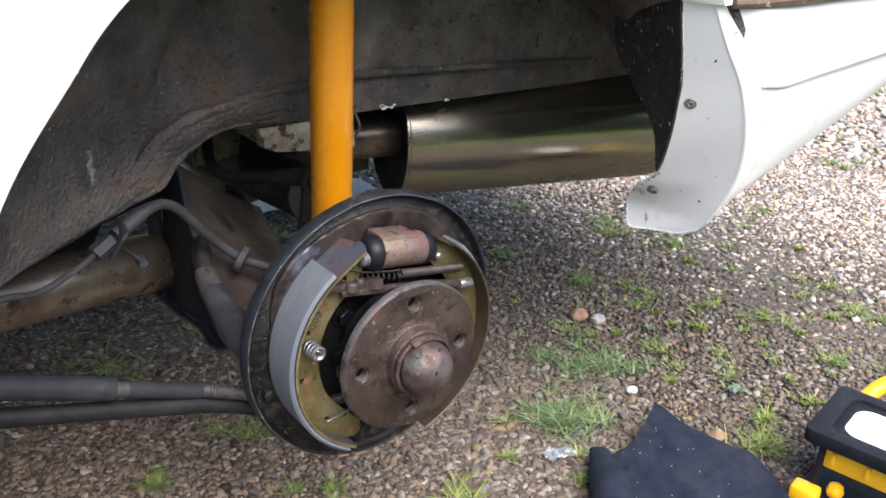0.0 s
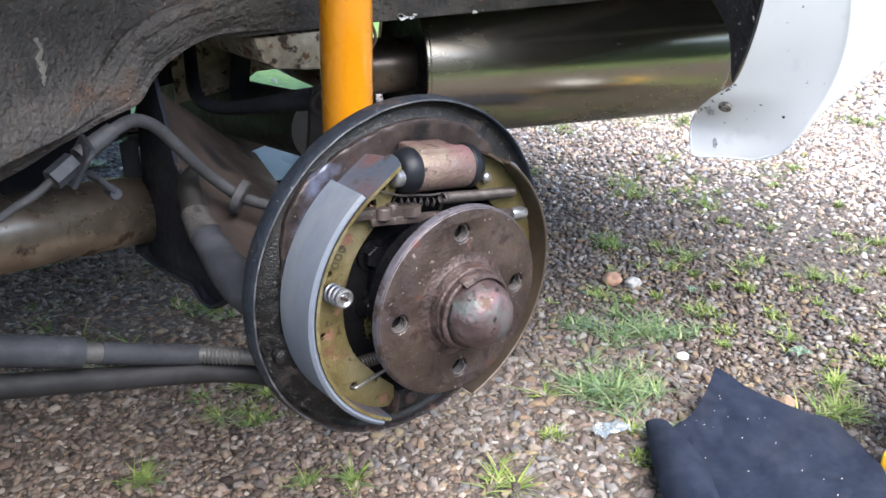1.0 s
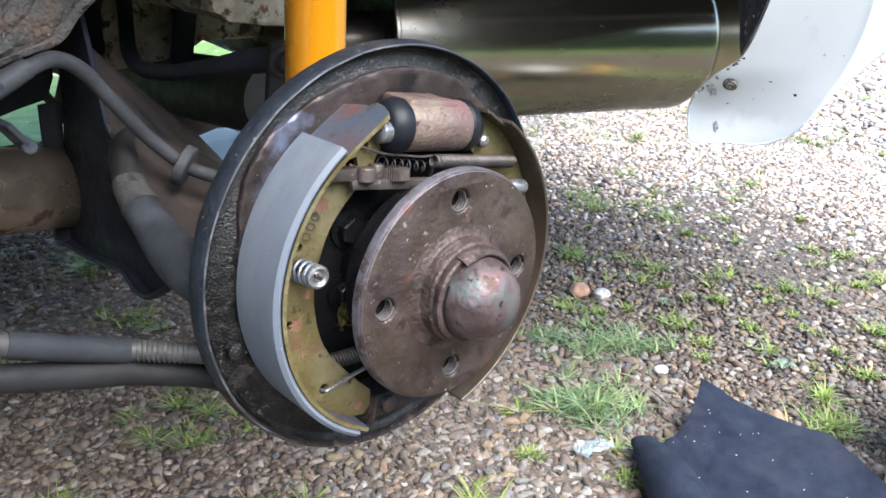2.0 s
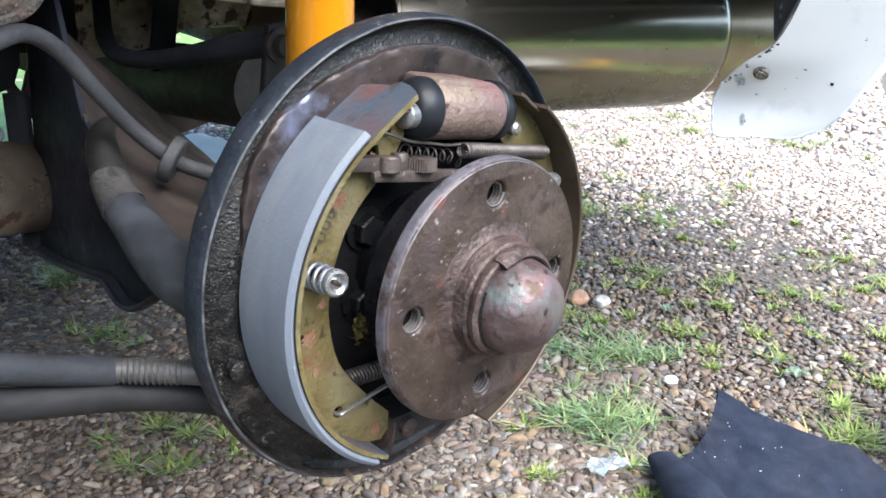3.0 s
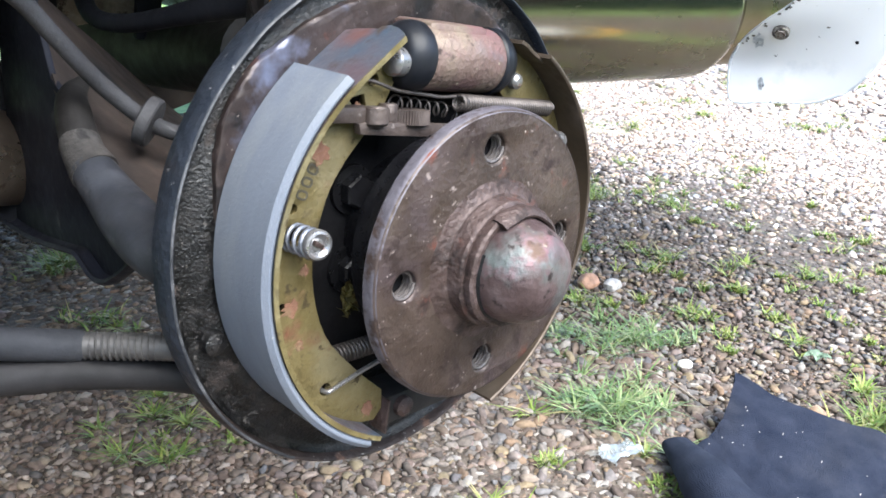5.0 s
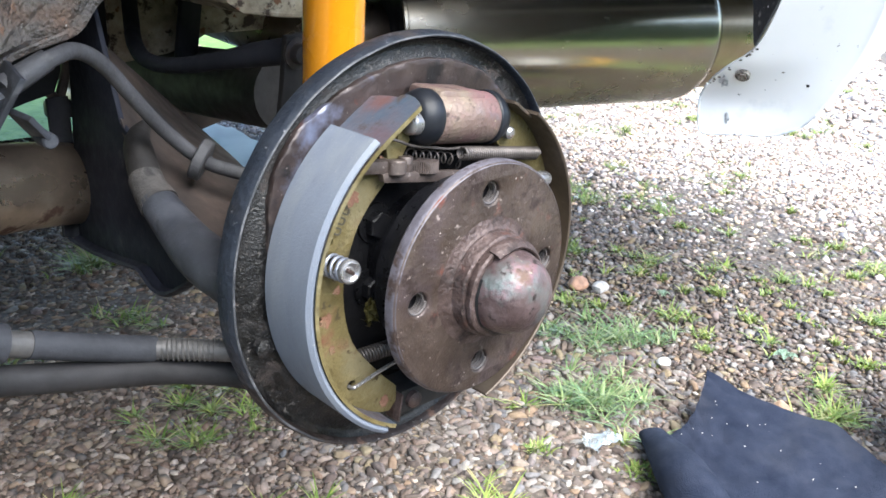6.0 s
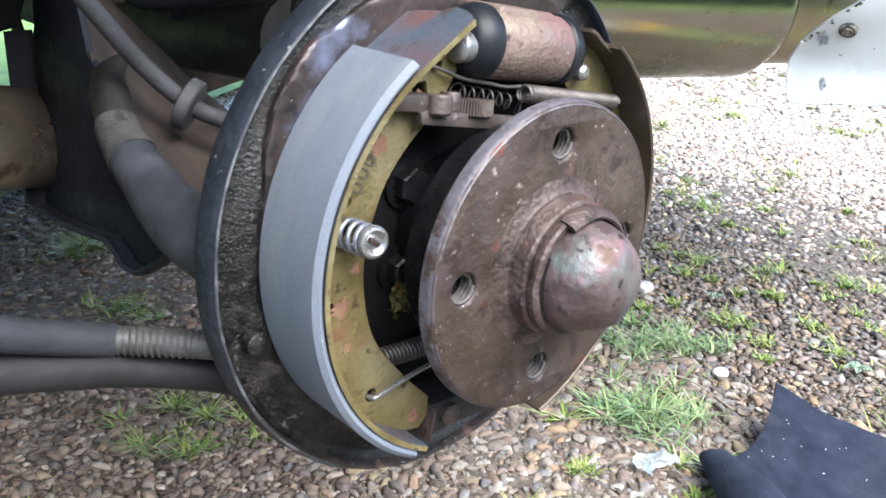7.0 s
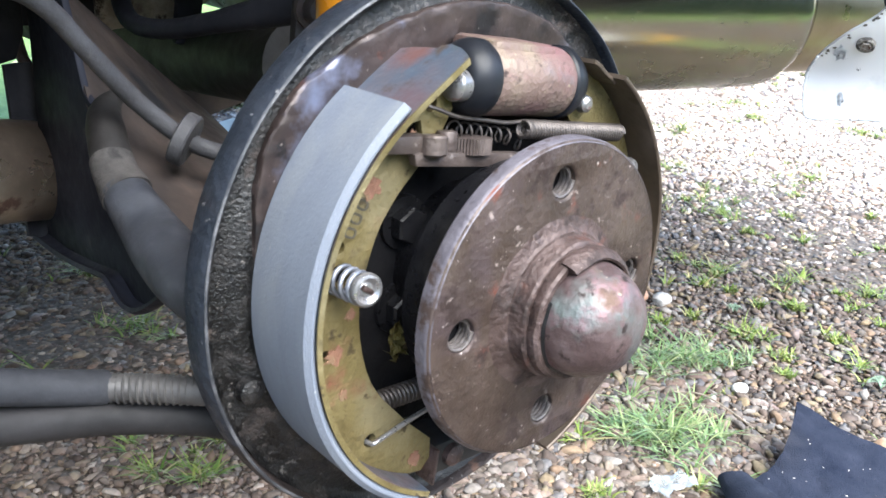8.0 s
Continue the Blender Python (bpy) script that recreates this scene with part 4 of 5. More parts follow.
OUTER = [INNER, between(INNER, RIDGE, 0.35), between(INNER, RIDGE, 0.7), between(INNER, RIDGE, 0.92), RIDGE, between(RIDGE, SKIN1, 0.25), SKIN1, between(SKIN1, SKIN2, 0.12), between(SKIN1, SKIN2, 0.3), between(SKIN1, SKIN2, 0.6), SKIN2, between(SKIN2, SKIN3, 0.5), SKIN3]
part("skin", thicken(loft(OUTER, 48, 70), 0.0025), M_BUMPER, bumper, "white bumper corner with black stone chips", 60)
part("inner_face", thicken(loft([[(x + 0.004, y + 0.007, z + 0.003) for x, y, z in c] for c in (RIDGE, SKIN1, SKIN2, SKIN3)], 40, 30), 0.001), M_LINER, bumper, "dirty black inside of the bumper")
# grey strip that paints the shading of a shallow crease in the skin
part("crease_shade", tube([(0.326, -0.0725, 0.512), (0.350, -0.0790, 0.5135), (0.40, -0.0818, 0.5205), (0.513, -0.0835, 0.5310), (0.62, -0.0840, 0.540), (0.8, -0.081, 0.553)], [0.001, 0.0036, 0.0046, 0.0046, 0.0046, 0.0046], 10, 40), surf("crease_shade_grey", [(0.46, 0.44, 0.41), (0.54, 0.52, 0.49)], 20, (0.5, 0.7), bump=0), bumper, "pale grey line painted for the shading of a crease")
part("trim_strip", tube([(0.274, -0.0640, 0.586), (0.30, -0.0725, 0.5865), (0.34, -0.0770, 0.588), (0.42, -0.080, 0.590), (0.62, -0.083, 0.595), (0.95, -0.072, 0.616)], [0.0045, 0.005, 0.006, 0.006, 0.006, 0.006], 10, 30), M_TRIM, bumper, "dark brown weathered strip along the bumper top")
part("arch_return", thicken(loft([[(x, y + 0.0006, z) for x, y, z in INNER[:5]], [(0.300, 0.060, 0.615), (0.330, 0.105, 0.568), (0.345, 0.120, 0.520), (0.335, 0.084, 0.488), (0.321, 0.036, 0.450), (0.319, 0.024, 0.410)]], 24, 6), 0.002), M_SPECK, bumper, "black speckled inner edge")
part("boot_floor", box((0.72, 0.13, 0.625), (0.56, 0.36, 0.02), 0), M_BLACK, car)
for c, out in (((0.296, -0.021, 0.489), (-0.80, -0.43, -0.41)), ((0.3300, 0.0345, 0.3800), (-0.74, -0.24, -0.63))):
    screw = part("screw", disc(c, out, [(0.0, 0.0006), (0.0020, 0.0006), (0.0022, 0.0011), (0.0034, 0.0012), (0.0038, 0.0006), (0.0039, -0.003)], 6), M_SCREW, bumper, "rusty hexagonal screw sunk in a hole")
    part("hole_rim", disc(c, out, [(0.0038, 0.0003), (0.0050, 0.0006), (0.0057, 0.0002), (0.0058, -0.003)], 24), M_WORN, screw, "scraped grey rim of the screw hole")


SKIN_TREE = BVHTree.FromBMesh(loft(OUTER, 48, 70))
SCARS = random.Random(8)


def scar(c, w, h, material, label):
    """A thin ragged fleck that lies on the bumper's skin."""
    at, out, _, _ = SKIN_TREE.find_nearest(Vector(c))
    out = -out if out.dot(Vector((-0.6, -0.6, -0.3))) < 0 else out
    u = Vector((0, 0, 1)) - out * out.z
    u.normalize()
    v = out.cross(u)
    bm = bmesh.new()
    mid = bm.verts.new(at + out * 0.0005)
    ring = []
    for k in range(16):
        a, f = k * 0.3927, SCARS.uniform(0.55, 1.1)
        p, n, _, _ = SKIN_TREE.find_nearest(at + u * (h * f * math.sin(a)) + v * (w * f * math.cos(a)))
        ring.append(bm.verts.new(p + out * 0.0003))
    for a, b in zip(ring, ring[1:] + ring[:1]):
        bm.faces.new((mid, a, b))
    part("paint_chip", thicken(bm, 0.0002), material, bumper, label)


scar((0.3376, -0.0146, 0.3724), 0.0016, 0.0018, M_RUBBER, "black stone chip")
scar((0.3343, 0.0040, 0.3830), 0.0017, 0.0008, M_WORN, "grey stone chip")
M_SCAR_SHADE = surf("grey_rubbed_or_shaded_paint", [(0.44, 0.47, 0.51), (0.68, 0.70, 0.73)], 200, (0.5, 0.7), bump=0.1, spots=[((0.80, 0.81, 0.82), 120, 0.52, 0.5, 0.08), ((0.22, 0.23, 0.25), 300, 0.62, 0.7, 0.05)])
scar((0.3300, 0.0500, 0.3705), 0.0042, 0.0085, M_SCAR_SHADE, "grey rubbed patch in the white paint")
scar((0.3380, 0.0480, 0.3400), 0.0030, 0.0050, M_SCAR_SHADE, "grey rubbed patch in the white paint")
for k in range(14):
    p = Vector(INNER[4]).lerp(Vector(INNER[5]), SCARS.uniform(0, 1)) if k % 2 else Vector(INNER[5]).lerp(Vector(INNER[6]), SCARS.uniform(0, 1))
    scar(p + Vector((0.001, -0.002, 0)) * SCARS.uniform(0.3, 1.5), SCARS.uniform(0.0006, 0.0016), SCARS.uniform(0.0006, 0.0018), M_WORN, "grey chip at the paint's edge")
# thin grey tube paints the shade on the inward fold of the lower edge
part("worn_or_shaded_edge", tube(INNER[6:] + [between([INNER[-1]], [RIDGE[-1]], f)[0] for f in (0.3, 0.6, 0.9)] + [RIDGE[-2], RIDGE[-3]], 0.0010, 8, 90), M_SCAR_SHADE, bumper, "grey shading painted along the folded lower edge")


# ---- exhaust ----
exhaust = thing("exhaust", (0.35, 0.32, 0.30), "stained stainless exhaust with a round muffler", "exhaust")
MD = Vector((1, -0.298, -0.012)).normalized()
MP = Vector((0.214, 0.3613, 0.3777))
ML = 0.394
part("muffler", disc(MP, MD, [(0.0775, 0.006), (0.0800, 0.0), (0.0815, 0.001), (0.0815, 0.004), (0.0795, 0.006), (0.0795, ML - 0.022), (0.0790, ML - 0.020), (0.0785, ML - 0.016), (0.074, ML - 0.006), (0.066, ML), (0.040, ML + 0.001)], 96), M_MUFFLER, exhaust, "brushed stainless muffler with brown heat stains")
part("muffler_end", disc(MP, MD, [(0.0, 0.010), (0.05, 0.009), (0.074, 0.006), (0.0785, 0.003)], 64), M_BLACK, exhaust, "black muffler end")
part("tail_pipe", tube([tuple(MP + MD * (ML - 0.004)), tuple(MP + MD * (ML + 0.08)), tuple(MP + MD * (ML + 0.20))], 0.066, 40, 12), M_TAIL, exhaust, "tan heat-stained tail section")
part("inlet_pipe", tube([tuple(MP + MD * 0.014), (0.178, 0.372, 0.378), (0.155, 0.392, 0.379), (0.152, 0.44, 0.380), (0.165, 0.55, 0.380), (0.19, 0.75, 0.385), (0.20, 1.0, 0.44), (0.20, 1.15, 0.515)], 0.0295, 28, 90), M_PIPE, exhaust, "brown heat-stained exhaust pipe")
part("hanger", tube([(0.40, 0.300, 0.445), (0.40, 0.304, 0.48), (0.40, 0.306, 0.525)], 0.005, 10, 8), M_PIPE, exhaust, "steel rod that hangs the muffler")
part("front_pipe", tube([(0.085, 0.74, 0.264), (0.07, 0.60, 0.262), (0.045, 0.46, 0.262), (0.0, 0.385, 0.268), (-0.055, 0.340, 0.284), (-0.11, 0.310, 0.300), (-0.17, 0.283, 0.313), (-0.24, 0.255, 0.325), (-0.36, 0.238, 0.332), (-0.75, 0.24, 0.33)], 0.0295, 28, 120), M_PIPE, exhaust, "brown heat-stained exhaust pipe")


# ---- suspension ----
axle = thing("rear_axle", (-0.09, 0.2, 0.25), "dusty brown and black rear axle arm", "axle")
XM = pose(-0.1, 0, 0, 90, 0, 90)  # outlines in y and z


def yz(outlines, x0, x1, bevel=0.0):
    return plate(outlines, x0, x1, bevel, m=Matrix.Translation(((x0 + x1) / 2, 0, 0)) @ pose(0, 0, 0, 90, 0, 90))


ARM_LOW = [(0.314, 0.256), (0.280, 0.2575), (0.245, 0.2620), (0.215, 0.2675), (0.203, 0.2690), (0.194, 0.2660), (0.184, 0.2620), (0.170, 0.2640), (0.152, 0.2740), (0.135, 0.2860)]
part("arm_plate", yz([ARM_LOW + [(0.13, 0.30), (0.19, 0.34), (0.225, 0.36), (0.25, 0.43), (0.29, 0.43), (0.300, 0.36)]], -0.098, -0.094, 0.0015), M_MATT, axle, "black painted plate")
part("arm_flange", thicken(loft([[(-0.096, y, z + 0.004) for y, z in ARM_LOW], [(-0.100, y, z + 0.0005) for y, z in ARM_LOW], [(-0.1035, y - 0.001, z + 0.001) for y, z in ARM_LOW], [(-0.1055, y - 0.002, z + 0.003) for y, z in ARM_LOW]], 50, 10), 0.0022), M_MATT, axle, "black folded flange along the lower edge")
part("arm_edge", thicken(loft([[(-0.094, 0.3145, z) for z in (0.2565, 0.30, 0.36)], [(-0.102, 0.3155, z) for z in (0.2565, 0.30, 0.36)], [(-0.110, 0.312, z) for z in (0.2595, 0.30, 0.36)]], 20, 6), 0.002), M_BLACK, axle, "upright folded edge of the plate")
part("arm_web", thicken(loft([[(-0.094, 0.292, 0.418), (-0.045, 0.325, 0.376), (0.005, 0.355, 0.334), (0.058, 0.407, 0.295)], [(-0.094, 0.250, 0.385), (-0.07, 0.25, 0.355), (-0.035, 0.25, 0.325), (0.01, 0.25, 0.30)], [(-0.098, 0.215, 0.352), (-0.09, 0.18, 0.322), (-0.075, 0.14, 0.30), (-0.04, 0.10, 0.29)]], 30, 12), 0.004), M_ARM_BROWN, axle, "brown dusty gusset")
ARM = [tuple(p) for p in catmull([(-0.080, 0.224, 0.358), (-0.090, 0.217, 0.352), (-0.095, 0.208, 0.345), (-0.100, 0.185, 0.327), (-0.101, 0.155, 0.313), (-0.102, 0.120, 0.304), (-0.096, 0.082, 0.298)], 61)]
ARM_R = [float(r) for r in np.interp(np.linspace(0, 6, 61), range(7), [0.003, 0.0070, 0.0090, 0.0102, 0.0124, 0.0150, 0.0170])]
part("arm_tube", tube(ARM[:29], ARM_R[:29], 20, smooth=False), M_ARM_DARK, axle, "dull dark brown tube")
part("scuff_band", wobble(wobble(tube(ARM[27:35], [r + 0.0003 for r in ARM_R[27:35]], 20, smooth=False), 0.0004, 90), 0.0012, 55), M_ARM_PALE, axle, "pale scuffed band round the tube")
part("arm_tube", tube(ARM[33:], ARM_R[33:], 20, smooth=False), M_ARM_TUBE, axle, "scuffed blue-grey tube")
part("cross_beam", tube([(0.060, 0.275, 0.352), (0.058, 0.45, 0.337), (0.056, 0.65, 0.330), (0.05, 1.35, 0.330)], 0.030, 24, 14), M_ARM_DARK, axle)
part("far_crossmember", plate([[(0.05, 0.262), (0.103, 0.271), (0.14, 0.280), (0.18, 0.2815), (0.27, 0.283), (0.27, 0.327), (0.05, 0.327)]], 0.49, 0.52, 0.003), M_ARM_BROWN, axle, "brown pressed crossmember")
part("stub", disc((0, 0.066, H), (0, 1, 0), [(0.0, 0.0), (0.055, 0.0), (0.055, 0.018), (0.040, 0.04), (0.030, 0.09), (0.0, 0.09)], 32), M_ARM_BROWN, axle)
part("stub_bracket", tube([(-0.075, 0.12, 0.30), (-0.03, 0.12, 0.305), (0.0, 0.12, 0.305)], 0.026, 16, 10), M_ARM_BROWN, axle)

shock = thing("shock_absorber", (0.0135, 0.155, 0.34), "glossy yellow shock absorber standing behind the brake", "shock absorber")
part("body", disc((0.0135, 0.155, 0.372), (0.02, 0, 1), [(0.0, 0.0), (0.017, 0.0), (0.0195, 0.004), (0.0195, 0.26), (0.0, 0.262)], 40), M_YELLOW, shock)
part("lower_eye", join(disc((0.013, 0.138, 0.350), (0, 1, 0), [(0.010, 0.0), (0.020, 0.0), (0.020, 0.034), (0.010, 0.034)], 24), box((0.013, 0.155, 0.366), (0.016, 0.016, 0.02), 0.002)), M_BLACK, shock)
part("rod", disc((0.0185, 0.155, 0.63), (0.02, 0, 1), [(0.0, 0), (0.0055, 0), (0.0055, 0.07), (0, 0.07)], 16), M_ZINC, shock)

solo("loose_wire", tube([(0.070, 0.222, 0.468), (0.078, 0.218, 0.455), (0.083, 0.216, 0.440), (0.081, 0.222, 0.428)], 0.0014, 8, 20), M_PIPE, "thin rusty wire hanging from the chassis rail", "wire")

bar = thing("anti_roll_bar", (0.0, 0.28, 0.36), "black bent anti-roll bar with a drop link", "anti-roll bar")
part("bar", tube([(0.024, 0.2125, 0.397), (0.014, 0.240, 0.391), (0.000, 0.275, 0.382), (-0.012, 0.312, 0.374), (-0.021, 0.340, 0.374), (-0.020, 0.362, 0.383), (-0.011, 0.385, 0.400), (-0.006, 0.396, 0.43), (-0.004, 0.40, 0.50)], [0.0095, 0.0090, 0.0066, 0.0062, 0.0062, 0.0062, 0.0062, 0.0062, 0.0062], 16, 70), M_BLACK, bar)
part("link", plate([[(0.014, 0.408), (0.030, 0.410), (0.034, 0.395), (0.030, 0.37), (0.026, 0.33), (0.004, 0.33), (0.010, 0.37)]], 0.206, 0.212, 0.001), M_ARM_DARK, bar)
part("bolt", disc((0.022, 0.207, 0.396), (0, -1, 0), [(0, 0.009), (0.006, 0.009), (0.0072, 0.007), (0.0072, 0.003), (0.011, 0.003), (0.011, 0)], 12), M_ARM_BROWN, bar)

hose = thing("brake_hose", (-0.13, 0.17, 0.33), "dusty rubber brake hose clipped to a body bracket", "brake hose")
part("hose", tube([(-0.020, 0.165, 0.322), (-0.050, 0.182, 0.332), (-0.066, 0.186, 0.341), (-0.088, 0.187, 0.362), (-0.108, 0.184, 0.386), (-0.124, 0.180, 0.405), (-0.140, 0.174, 0.414), (-0.156, 0.167, 0.412), (-0.172, 0.162, 0.405)], 0.0045, 14, 70), M_HOSE, hose)
part("clip", disc((-0.0660, 0.184, 0.3405), (0.62, -0.62, -0.40), [(0.0030, -0.0035), (0.0125, -0.0035), (0.0135, -0.0026), (0.0135, 0.0026), (0.0125, 0.0035), (0.0030, 0.0035), (0.0030, -0.0035)], 20), M_HOSE, hose, "grey rubber collar")
part("union", tube([(-0.158, 0.166, 0.412), (-0.172, 0.162, 0.406), (-0.184, 0.158, 0.401)], [0.0056, 0.0062, 0.0062], 12, 16), M_HOSE, hose)
part("nut", tube([(-0.187, 0.157, 0.399), (-0.203, 0.152, 0.391)], 0.0072, 6, 2, False), M_ARM_TUBE, hose, "dusty hexagonal pipe nut")
part("bracket", join(box((-0.184, 0.158, 0.398), (0.0035, 0.020, 0.030), 0.001, (20, 25, 10)), box((-0.172, 0.158, 0.381), (0.0035, 0.018, 0.022), 0.001, (10, -40, 10)), disc((-0.166, 0.158, 0.374), (0, 1, 0), [(0.0, -0.007), (0.0034, -0.007), (0.0042, -0.006), (0.0042, 0.006), (0.0034, 0.007), (0.0, 0.007)], 12)), M_ARM_TUBE, hose, "scratched steel bracket")
part("brake_line", tube([(-0.200, 0.153, 0.393), (-0.212, 0.150, 0.386), (-0.225, 0.148, 0.381), (-0.240, 0.146, 0.375), (-0.255, 0.142, 0.374), (-0.275, 0.138, 0.378), (-0.33, 0.13, 0.38)], 0.0028, 10, 30), M_HOSE, hose)

cable = thing("handbrake_cable", (-0.2, 0.11, 0.25), "dusty grey handbrake cable in a threaded sleeve", "cable")
part("sleeve", tube([(-0.142, 0.109, 0.2655), (-0.17, 0.1095, 0.2755), (-0.203, 0.110, 0.2885)], 0.0072, 18, 12), M_CABLE, cable)
part("thread", tube([(-0.100, 0.078, 0.262), (-0.113, 0.087, 0.2635), (-0.128, 0.100, 0.2645), (-0.145, 0.109, 0.2665)], 0.0058, 16, 14), M_THREAD, cable, "threaded grey cable end")
part("thread_ridge", coil((-0.106, 0.083, 0.263), (-0.141, 0.108, 0.2655), 0.0058, 0.0007, 16, 6), M_THREAD, cable)
part("collar", tube([(-0.202, 0.110, 0.2880), (-0.216, 0.110, 0.2935)], 0.0066, 16, 4, False), M_THREAD, cable)
part("heat_sleeve", tube([(-0.214, 0.110, 0.2928), (-0.26, 0.110, 0.311), (-0.32, 0.11, 0.333)], 0.0098, 18, 10), M_CABLE, cable, "ribbed black cable cover")
lower = solo("brake_pipe", tube([(-0.080, 0.072, 0.236), (-0.105, 0.095, 0.243), (-0.14, 0.1075, 0.252), (-0.18, 0.110, 0.2625), (-0.30, 0.112, 0.297), (-0.5, 0.115, 0.35)], 0.0078, 16, 30), M_RUBBER_D, "dull black hose running below the handbrake cable", "hose")


# ---- drum brake ----
brake = thing("drum_brake", (0, 0.06, H - 0.128), "opened drum brake with grey shoe linings", "drum brake")
PO = (0.0035, 0, H - 0.0018)
crust = [(0.030, 0.0655)] + [(r, 0.0626 + 0.0038 * max(0.0, min(1.0, (r - 0.108) / 0.012)) + 0.0005 * math.sin((r - 0.090) * 300)) for r in np.linspace(0.090, 0.1196, 26)] + [(0.1216, 0.0652), (0.1231, 0.0632), (0.1234, 0.0660), (0.1226, 0.0690), (0.112, 0.0700), (0.030, 0.0690)]
bp = part("backing_plate", wobble(wobble(lathe(crust, 360, PO, closed=True), 0.0004, 60), 0.00018, 340), M_PLATE, brake, "dirty black backing plate crusted with brake dust", 80)
RIM = [(0.1231, 0.0650), (0.1239, 0.0604), (0.1245, 0.0588), (0.1251, 0.0582), (0.1258, 0.0585), (0.1266, 0.0602), (0.1271, 0.0630), (0.1272, 0.0690), (0.1267, 0.0712), (0.1243, 0.0716), (0.1231, 0.0700)]
part("rim", wobble(lathe(RIM, 90, PO, closed=True, a0=10, a1=204), 0.0004, 45), M_RIM, bp, "black painted rim")
part("rim", wobble(lathe(RIM, 80, PO, closed=True, a0=204, a1=370), 0.0004, 45), M_RIM_RUST, bp, "brown rusted stretch of the rim")
dish = wobble(wobble(lathe([(0.055, 0.0615), (0.080, 0.0610), (0.100, 0.0606), (0.1085, 0.0600), (0.1110, 0.0598), (0.1122, 0.0602), (0.1127, 0.0610), (0.1126, 0.0640)], 150, PO, a0=16, a1=168), 0.0007, 70), 0.0004, 230)
for v in dish.verts:
    dx, dz = v.co.x - PO[0], v.co.z - PO[2]
    a, r = math.degrees(math.atan2(dz, dx)), math.hypot(dx, dz)
    grow = float(np.interp(a, [16, 48, 60, 112, 136, 148, 168], [0.80, 0.97, 1.0, 1.0, 1.045, 1.03, 0.93])) - 1
    k = 1 + (grow + 0.006 * noise.noise(Vector((a * 0.13, 0, 4)))) * max(0.0, (r - 0.075) / 0.037)
    v.co.x, v.co.z = PO[0] + dx * k, PO[2] + dz * k
part("dish", dish, M_PLATE_IN, bp, "brown rusty pressed face")
part("rivet", disc((-0.1035, 0.0632, H - 0.032), (0, -1, 0), [(0, 0.0058), (0.003, 0.0056), (0.0052, 0.0042), (0.0057, 0)], 18), M_PLATE, bp)
part("worn_line", wobble(lathe([(0.1245, 0.0580), (0.1251, 0.0575), (0.1258, 0.0579)], 120, PO, a0=62, a1=236), 0.0004, 45), M_SCUFF, bp, "pale scuffed line along the rim")
part("stub_plate", plate([circle(0, H, 0.078, 56)], 0.056, 0.063, 0.002), M_PIT, bp, "greasy black stub plate")
for bx, bz in ((-0.034, 0.025), (-0.036, -0.013), (0.034, 0.025), (0.034, -0.013)):
    part("bolt", join(disc((bx, 0.056, H + bz), (0, -1, 0), [(0.0, 0.0085), (0.0072, 0.0085), (0.0082, 0.0075), (0.0082, 0.002), (0.0112, 0.002), (0.0112, -0.001)], 6), disc((bx, 0.057, H + bz), (0, -1, 0), [(0, 0.0032), (0.0115, 0.0032), (0.0118, 0)], 24)), M_GREASE, bp, "black greasy hex bolt")

def rounded_bar(w, h, r):
    """The outline of a small rounded bar in x and z."""
    return [(cx + r * math.cos(radians(a + q)), cz + r * math.sin(radians(a + q))) for cx, cz, a in ((w / 2 - r, h / 2 - r, 0), (r - w / 2, h / 2 - r, 90), (r - w / 2, r - h / 2, 180), (w / 2 - r, r - h / 2, 270)) for q in (0, 45, 90)]


def shoe_line(r, end, y, n=60):
    """A line along the shoe at radius r, which runs on straight towards the tip at the angle end."""
    out = []
    for a in np.linspace(244, end, n):
        k = 1 / math.cos(radians(max(0.0, 124.5 - a))) - 1
        out.append((r * (1 + 0.92 * k) * math.cos(radians(a)), y, H + r * (1 + 0.92 * k) * math.sin(radians(a))))
    return out


TIP = [(108.6, 0.0232), (107.0, 0.0270), (105.9, 0.0320), (105.4, 0.0380), (106.2, 0.0420), (107.2, 0.0425), (107.6, 0.0480), (108.3, 0.0540), (109.5, 0.0605)]
shoe = part("brake_shoe", thicken(loft([shoe_line(0.0970, a, y) for a, y in TIP], 120), 0.0014), M_TABLE, brake, "heat-tinted steel shoe with a worn grey lining")
part("edge", thicken(loft([shoe_line(0.0958, 108.7, 0.0230), shoe_line(0.0980, 108.7, 0.0230)], 90), 0.0007), M_WEB, shoe, "yellow plated edge")
part("lining", band(0.0979, 0.1026, 0.0222, 0.0612, 126.0, 241, 64, 0.0020), M_LINING, shoe, "smooth grey friction lining")
web_in = catmull([(-0.030, H + 0.066), (-0.040, H + 0.055), (-0.052, H + 0.043), (-0.062, H + 0.027), (-0.0685, H), (-0.063, H - 0.031), (-0.046, H - 0.055), (-0.029, H - 0.073)], 30)
web_out = [(x, z) for x, y, z in shoe_line(0.0958, 110.5, 0.0)][::-1]
holes = [circle(-0.078, H + 0.018, 0.0042, 20), circle(-0.0775, H + 0.029, 0.0022, 14), circle(-0.084, H - 0.0135, 0.0023, 14), circle(-0.0625, H - 0.0600, 0.0030, 16), [(-0.049, H + 0.0705), (-0.041, H + 0.0715), (-0.040, H + 0.0665), (-0.046, H + 0.0655)], circle(-0.0360, H + 0.0770, 0.0028, 14)]
